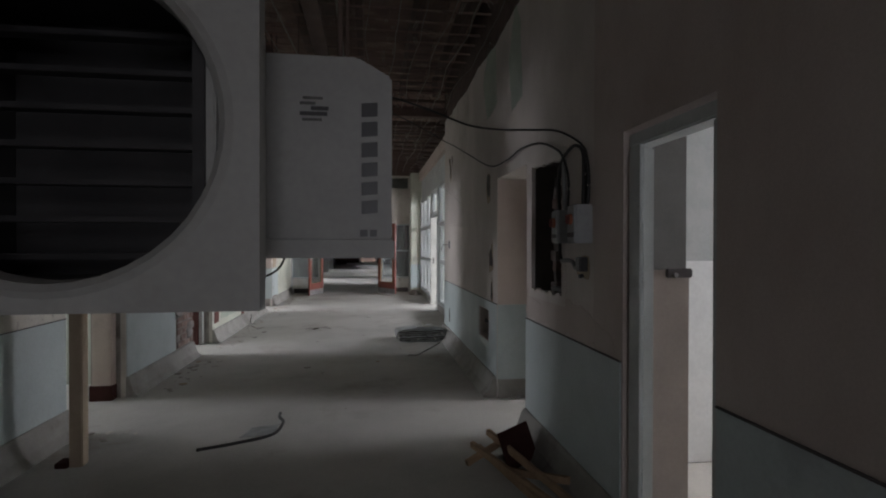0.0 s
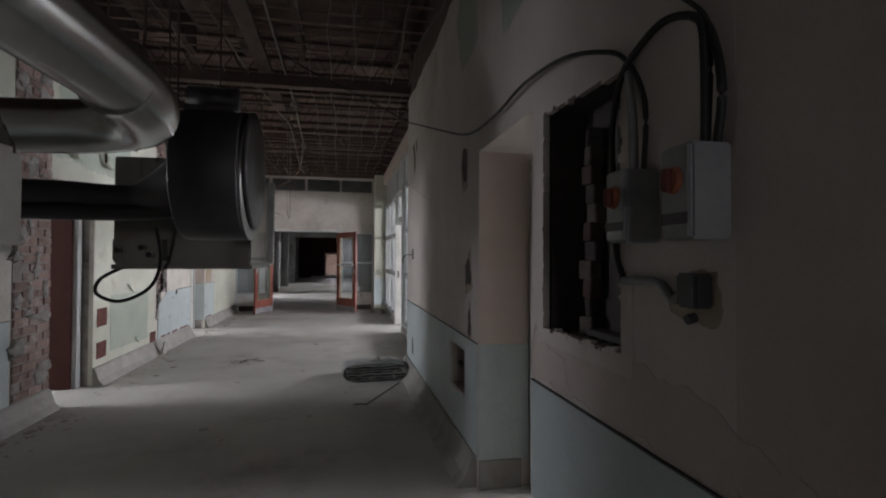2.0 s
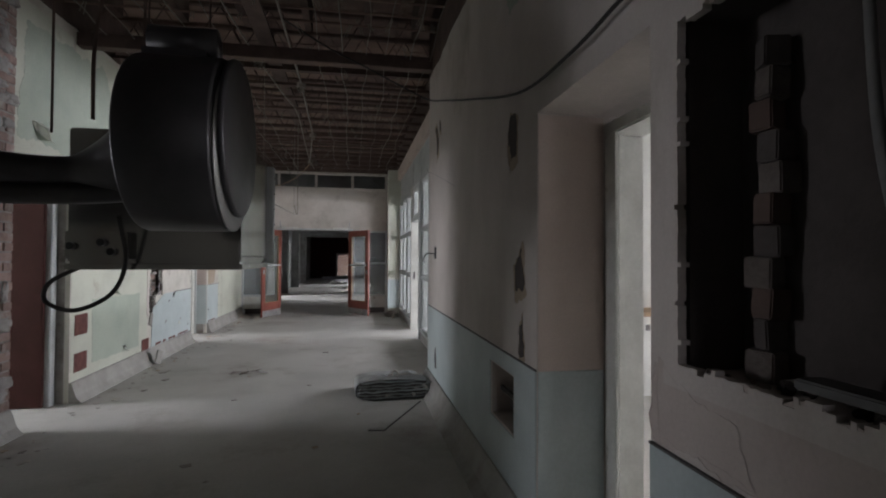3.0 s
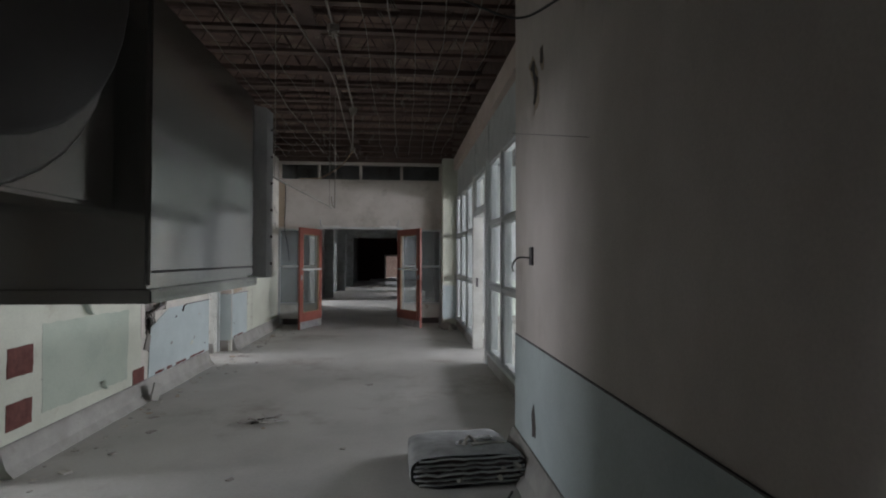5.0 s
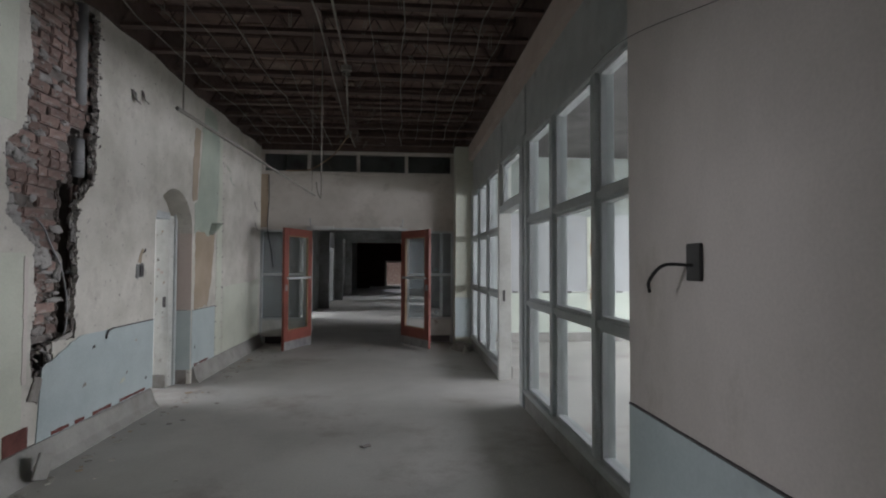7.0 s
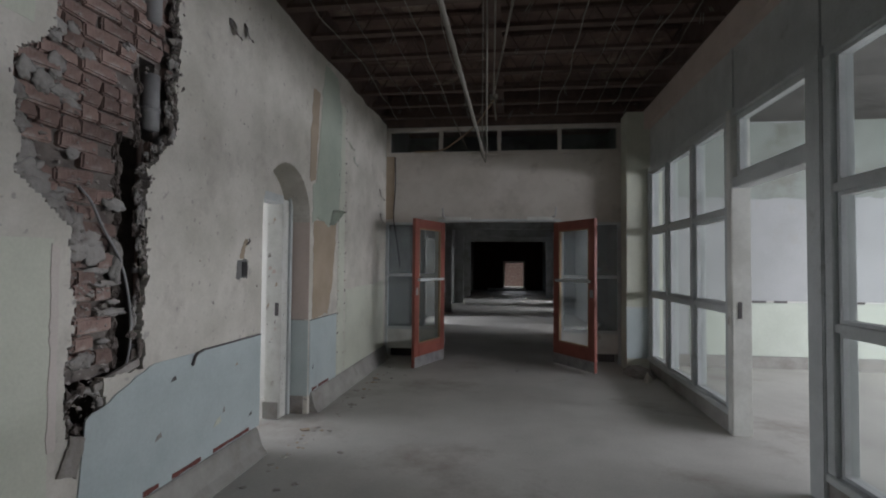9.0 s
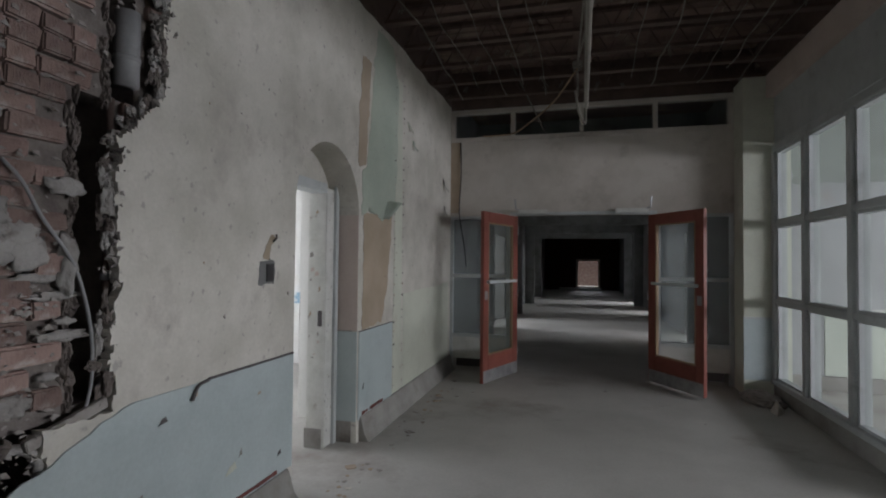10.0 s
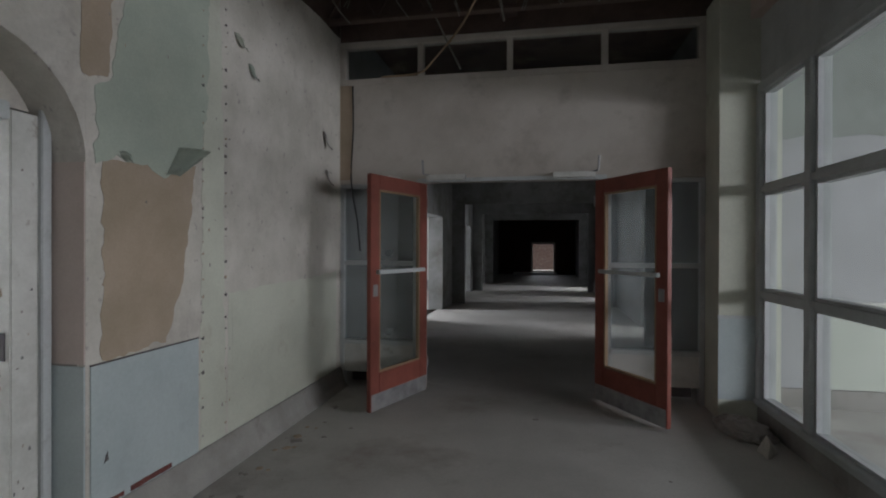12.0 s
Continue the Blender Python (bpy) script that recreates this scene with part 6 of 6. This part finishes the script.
for k in range(7):
    a0 = random.uniform(-0.5, 0.5) + (0 if k % 2 else 3.14)
    r0 = random.uniform(0.06, 0.15)
    line = [(0.08 + r0 * q * math.cos(a0 + 0.5 * q), -0.05 + 0.6 * r0 * q * math.sin(a0 + 0.5 * q), 0.197 + 0.022 * math.sin(3.1 * q) * random.uniform(0.5, 1)) for q in (0, 0.25, 0.5, 0.75, 1)]
    part("torn_wrapping", tube(curve_points(line, 3), [0.004 + 0.009 * abs(math.sin(2.2 * i)) for i in range(len(curve_points(line, 3)))], 5), PLASTIC, bundle, "shred of clear plastic wrapping")
# dark block inside the bundle paints the shade of the hollow
part("shadow_core", box(-0.33, 0.33, -0.27, -0.24, 0.02, 0.17, 0.01), DARKVOID, bundle, "dark block for the shade between the folds")
for i in range(14):
    s = random.uniform(0.010, 0.022)
    p = (random.uniform(-0.1, 0.32), -0.30 + random.uniform(-0.012, 0.02), random.uniform(0.03, 0.17)) if i < 8 else (random.uniform(-0.05, 0.25), random.uniform(-0.12, 0.0), 0.195)
    part("crumb", box(-s, s, -s, s, -s * 0.6, s * 0.6, 0.004, Matrix.Translation(p) @ Euler((random.random(), random.random(), random.random() * 3)).to_matrix().to_4x4()), PAPER, bundle, "pale plaster crumb")
part("rope_knot", tube(curve_points([(0.0, -0.1, 0.20), (0.04, -0.06, 0.235), (0.08, -0.09, 0.20), (0.05, -0.13, 0.205), (0.16, -0.11, 0.205), (0.28, -0.10, 0.19)]), 0.009, 6), PAPER, bundle, "pale cord")
bundle.matrix_basis = pose(0.75, 7.78, 0, 0, 0, 4)
thing("dark_scrap", "dark crumpled scrap beside the bundle", "debris", box(-0.09, 0.09, -0.16, 0.16, 0, 0.05, 0.02, pose(1.06, 7.9, 0.002, 0, 0, 20)), DARKVOID)

post = thing("timber_post", "pale timber post standing by the plaster wall", "post", box(-1.90, -1.82, 3.57, 3.65, 0, 2.9, 0.006), TAN)
part("base_block", box(-1.98, -1.905, 3.56, 3.66, 0, 0.035, 0.004), BROWNDOOR, post)
for i, (a, b) in enumerate((((0.68, 3.35, 0.10), (1.02, 2.58, 0.02)), ((0.80, 3.40, 0.16), (1.10, 2.62, 0.03)), ((0.62, 3.22, 0.03), (0.92, 3.36, 0.12)), ((0.86, 3.10, 0.02), (1.12, 2.75, 0.10)), ((0.74, 3.42, 0.05), (0.98, 2.45, 0.015)))):
    a, b = Vector(a), Vector(b)
    m = Matrix.Translation((a + b) / 2) @ (b - a).to_track_quat("Z", "Y").to_matrix().to_4x4()
    thing("timber_offcut", "pale timber batten lying in a heap by the wall", "batten", box(-0.015, 0.015, -0.02, 0.02, -(b - a).length / 2, (b - a).length / 2, 0.002, m), WOOD, "timber offcuts")
thing("debris_board", "broken dark board leaning on the skirting", "board", box(-0.16, 0.16, -0.012, 0.012, 0, 0.24, 0.003, Matrix.Translation((1.0, 3.22, 0.0)) @ Matrix.Rotation(0.7, 4, "Z") @ Matrix.Rotation(-0.4, 4, "X")), BROWNDOOR)
thing("floor_cable", "dark bent cable lying on the floor", "cable", tube(curve_points([(-1.18, 3.73, 0.012), (-0.95, 3.82, 0.012), (-0.72, 3.95, 0.014), (-0.66, 4.10, 0.05), (-0.72, 4.30, 0.03), (-0.74, 4.46, 0.012)]), 0.012), CABLE, smooth=True)
thing("floor_sheet", "grey scrap of sheet on the floor", "sheet", plate(ragged([(-0.95, 3.95), (-0.72, 3.98), (-0.70, 4.2), (-0.9, 4.15)], 0.03, 0.012, 81), on_z, 0.001, 0.006), CARDBOARD)
thing("floor_crack_line", "dark joint line across the floor", "joint", tube([(0.50, 6.62, 0.001), (0.62, 6.60, 0.001), (1.02, 7.40, 0.001)], 0.008, 4), DARKLINE)
deb = thing("debris_heap", "small heap of dark litter on the floor", "debris")
for i in range(14):
    s = random.uniform(0.02, 0.07)
    part("scrap", box(-s, s, -s * 0.3, s * 0.3, 0, 0.008, 0.002, pose(-0.85 + random.gauss(0, 0.09), 8.9 + random.gauss(0, 0.05), 0.004 + 0.006 * i % 0.03, random.uniform(-14, 14), random.uniform(-14, 14), random.uniform(0, 360))), random.choice((DARKVOID, PAPER, MORTAR)), deb)
chip_me = []
for k in range(5):
    me = bpy.data.meshes.new("chip")
    finish(me, plate(ragged([(-0.03, -0.02), (0.03, -0.025), (0.025, 0.02), (-0.02, 0.025)], 0.02, 0.012, 90 + k), on_z, 0.0, 0.007), (PAPER, MORTAR, PAPER, MORTAR, TAN)[k])
    chip_me.append(me)
for i in range(170):
    left = random.random() < 0.85
    y = random.uniform(4.0, 14.8)
    x = (LX + 0.16 + abs(random.gauss(0, 0.16))) if left else random.uniform(-2.0, 1.05 if y < 8 else 1.4)
    if 4.2 < y < 5.1 and left:
        continue
    o = new("plaster_chip", random.choice(chip_me))
    k = random.uniform(0.2, 0.8) if i % 8 else random.uniform(0.8, 1.5)
    o.matrix_basis = pose(x, y, 0.0005, 0, 0, random.uniform(0, 360)) @ Matrix.Diagonal((k, k, min(k, 1), 1))
    tagged(o, "flake of fallen plaster on the dusty floor", "debris", "plaster chips")
bm = bmesh.new()
shard(bm, 0.10, pose(1.30, 14.30, 0.066, 0, 0, 30))
thing("plaster_lump", "pale broken plaster piece by the window curb", "debris", bm, PAPER)
bm = bmesh.new()
bmesh.ops.create_icosphere(bm, subdivisions=4, radius=1)
for v in bm.verts:
    w = noise.noise(v.co * 1.8 + Vector((4, 2, 0))) + 0.5 * noise.noise(v.co * 5)
    v.co = Vector((v.co.x * 0.17, v.co.y * 0.26, max(v.co.z, -0.2) * 0.10 + 0.02)) * (1 + 0.25 * w)
    v.co.z = max(v.co.z, 0.0)
bm.transform(pose(1.30, 14.72, 0, 0, 0, 15))
thing("dark_lump", "dark heap of rubbish at the pillar foot", "debris", bm, MORTAR)
thing("skirting_shard", "grey triangular shard leaning on the skirting", "debris", box(-0.06, 0.06, -0.008, 0.008, 0, 0.17, 0.004, pose(LX + 0.15, 9.62, 0.01, 0, 20, 80)), CONCRETE)

# ---- room behind the arch ----
structure("trim_wallpaper_border", "blue patterned wallpaper border on the wall", box(-6.89, -2.6, 15.085, 15.098, 0.84, 0.99), BORDER)
bead = structure("trim_beadboard", "white beadboard wainscot", box(-6.89, -2.6, 15.09, 15.099, 0.02, 0.838), ROOMWHITE)
for k in range(42):
    part("board", box(-6.88 + 0.102 * k, -6.7805 + 0.102 * k, 15.078, 15.0895, 0.03, 0.835, 0.003), ROOMWHITE, bead)
structure("wall_arch_pier", "stained white pier in the room behind the arch", box(-3.05, -2.86, 12.9, 13.3, 0, 3.2), ROOMWHITE)
bag = thing("plastic_bag", "crumpled milky plastic bag on the floor", "bag")
bm = bmesh.new()
bmesh.ops.create_icosphere(bm, subdivisions=4, radius=1)
for v in bm.verts:
    w = noise.noise(v.co * 2.3) + 0.7 * noise.noise(v.co * 6) + 0.5 * noise.noise(v.co * 13)
    v.co = Vector((v.co.x * 0.75, v.co.y * 0.24, (v.co.z + 1) * 0.10)) * (1 + 0.28 * w)
part("film", bm, PLASTIC, bag)
bag.matrix_basis = pose(-4.6, 13.85, 0.0, 0, 0, 35) @ Matrix.Diagonal((0.75, 0.75, 0.9, 1))
for x, y in ((-3.6, 12.7), (-4.1, 12.9), (-4.6, 14.2), (-3.9, 14.0)):
    o = new("plaster_chip", chip_me[0])
    o.matrix_basis = pose(x, y, 0.0005, 0, 0, x * 50) @ Matrix.Diagonal((2.5, 2.5, 2, 1))
    tagged(o, "flake of fallen plaster on the dusty floor", "debris", "plaster chips")

# ---- room behind the second doorway ----
window_second = structure("window_second", "bright window of the second room with a thin frame", box(3.802, 4.948, 7.78, 7.84, 0.882, 0.92, 0.003), WHITEFRAME)
part("head", box(3.802, 4.948, 7.78, 7.84, 1.95, 1.988, 0.003), WHITEFRAME, window_second)
for x in (3.802, 4.355, 4.911):
    part("stile", box(x, x + 0.037, 7.78, 7.84, 0.921, 1.949, 0.003), WHITEFRAME, window_second)
for z in (1.18, 1.66, 1.80):
    for x in (3.84, 4.393):
        part("bar", box(x, x + 0.514, 7.80, 7.82, z, z + 0.025), KICK, window_second)
structure("backdrop_window", "pale overcast sky outside the window", box(3.7, 5.05, 7.885, 7.90, 0.8, 2.1), SKYGLOW)
counter = thing("counter", "white built in counter with a pale wooden top", "counter", box(2.65, 3.72, 7.24, 7.748, 0, 0.80, 0.004), ROOMWHITE)
part("top", box(2.63, 3.745, 7.22, 7.749, 0.801, 0.845, 0.005), WOOD, counter, "pale wooden top")
for x in (3.30, 3.52):
    part("pull_slot", box(x, x + 0.05, 7.2355, 7.2395, 0.66, 0.72), DARKLINE, counter)

# chips in the blue dado and the plaster of the left wall
for y, z, w, h, mat in ((10.42, 0.74, 0.05, 0.03, DARKLINE), (10.62, 0.80, 0.02, 0.05, TAN), (10.30, 0.45, 0.06, 0.04, MORTAR), (10.85, 0.36, 0.09, 0.05, CREAM), (10.95, 0.42, 0.03, 0.04, MORTAR), (11.10, 0.70, 0.03, 0.02, TAN), (11.30, 0.30, 0.04, 0.03, DARKLINE), (12.5, 0.40, 0.03, 0.05, DARKLINE)):
    patch([(y, z), (y + w, z + 0.2 * h), (y + w * 0.8, z + h), (y + 0.3 * w, z + 0.7 * h)], mat, 0.0105, y, "", 0.006, 0.012)
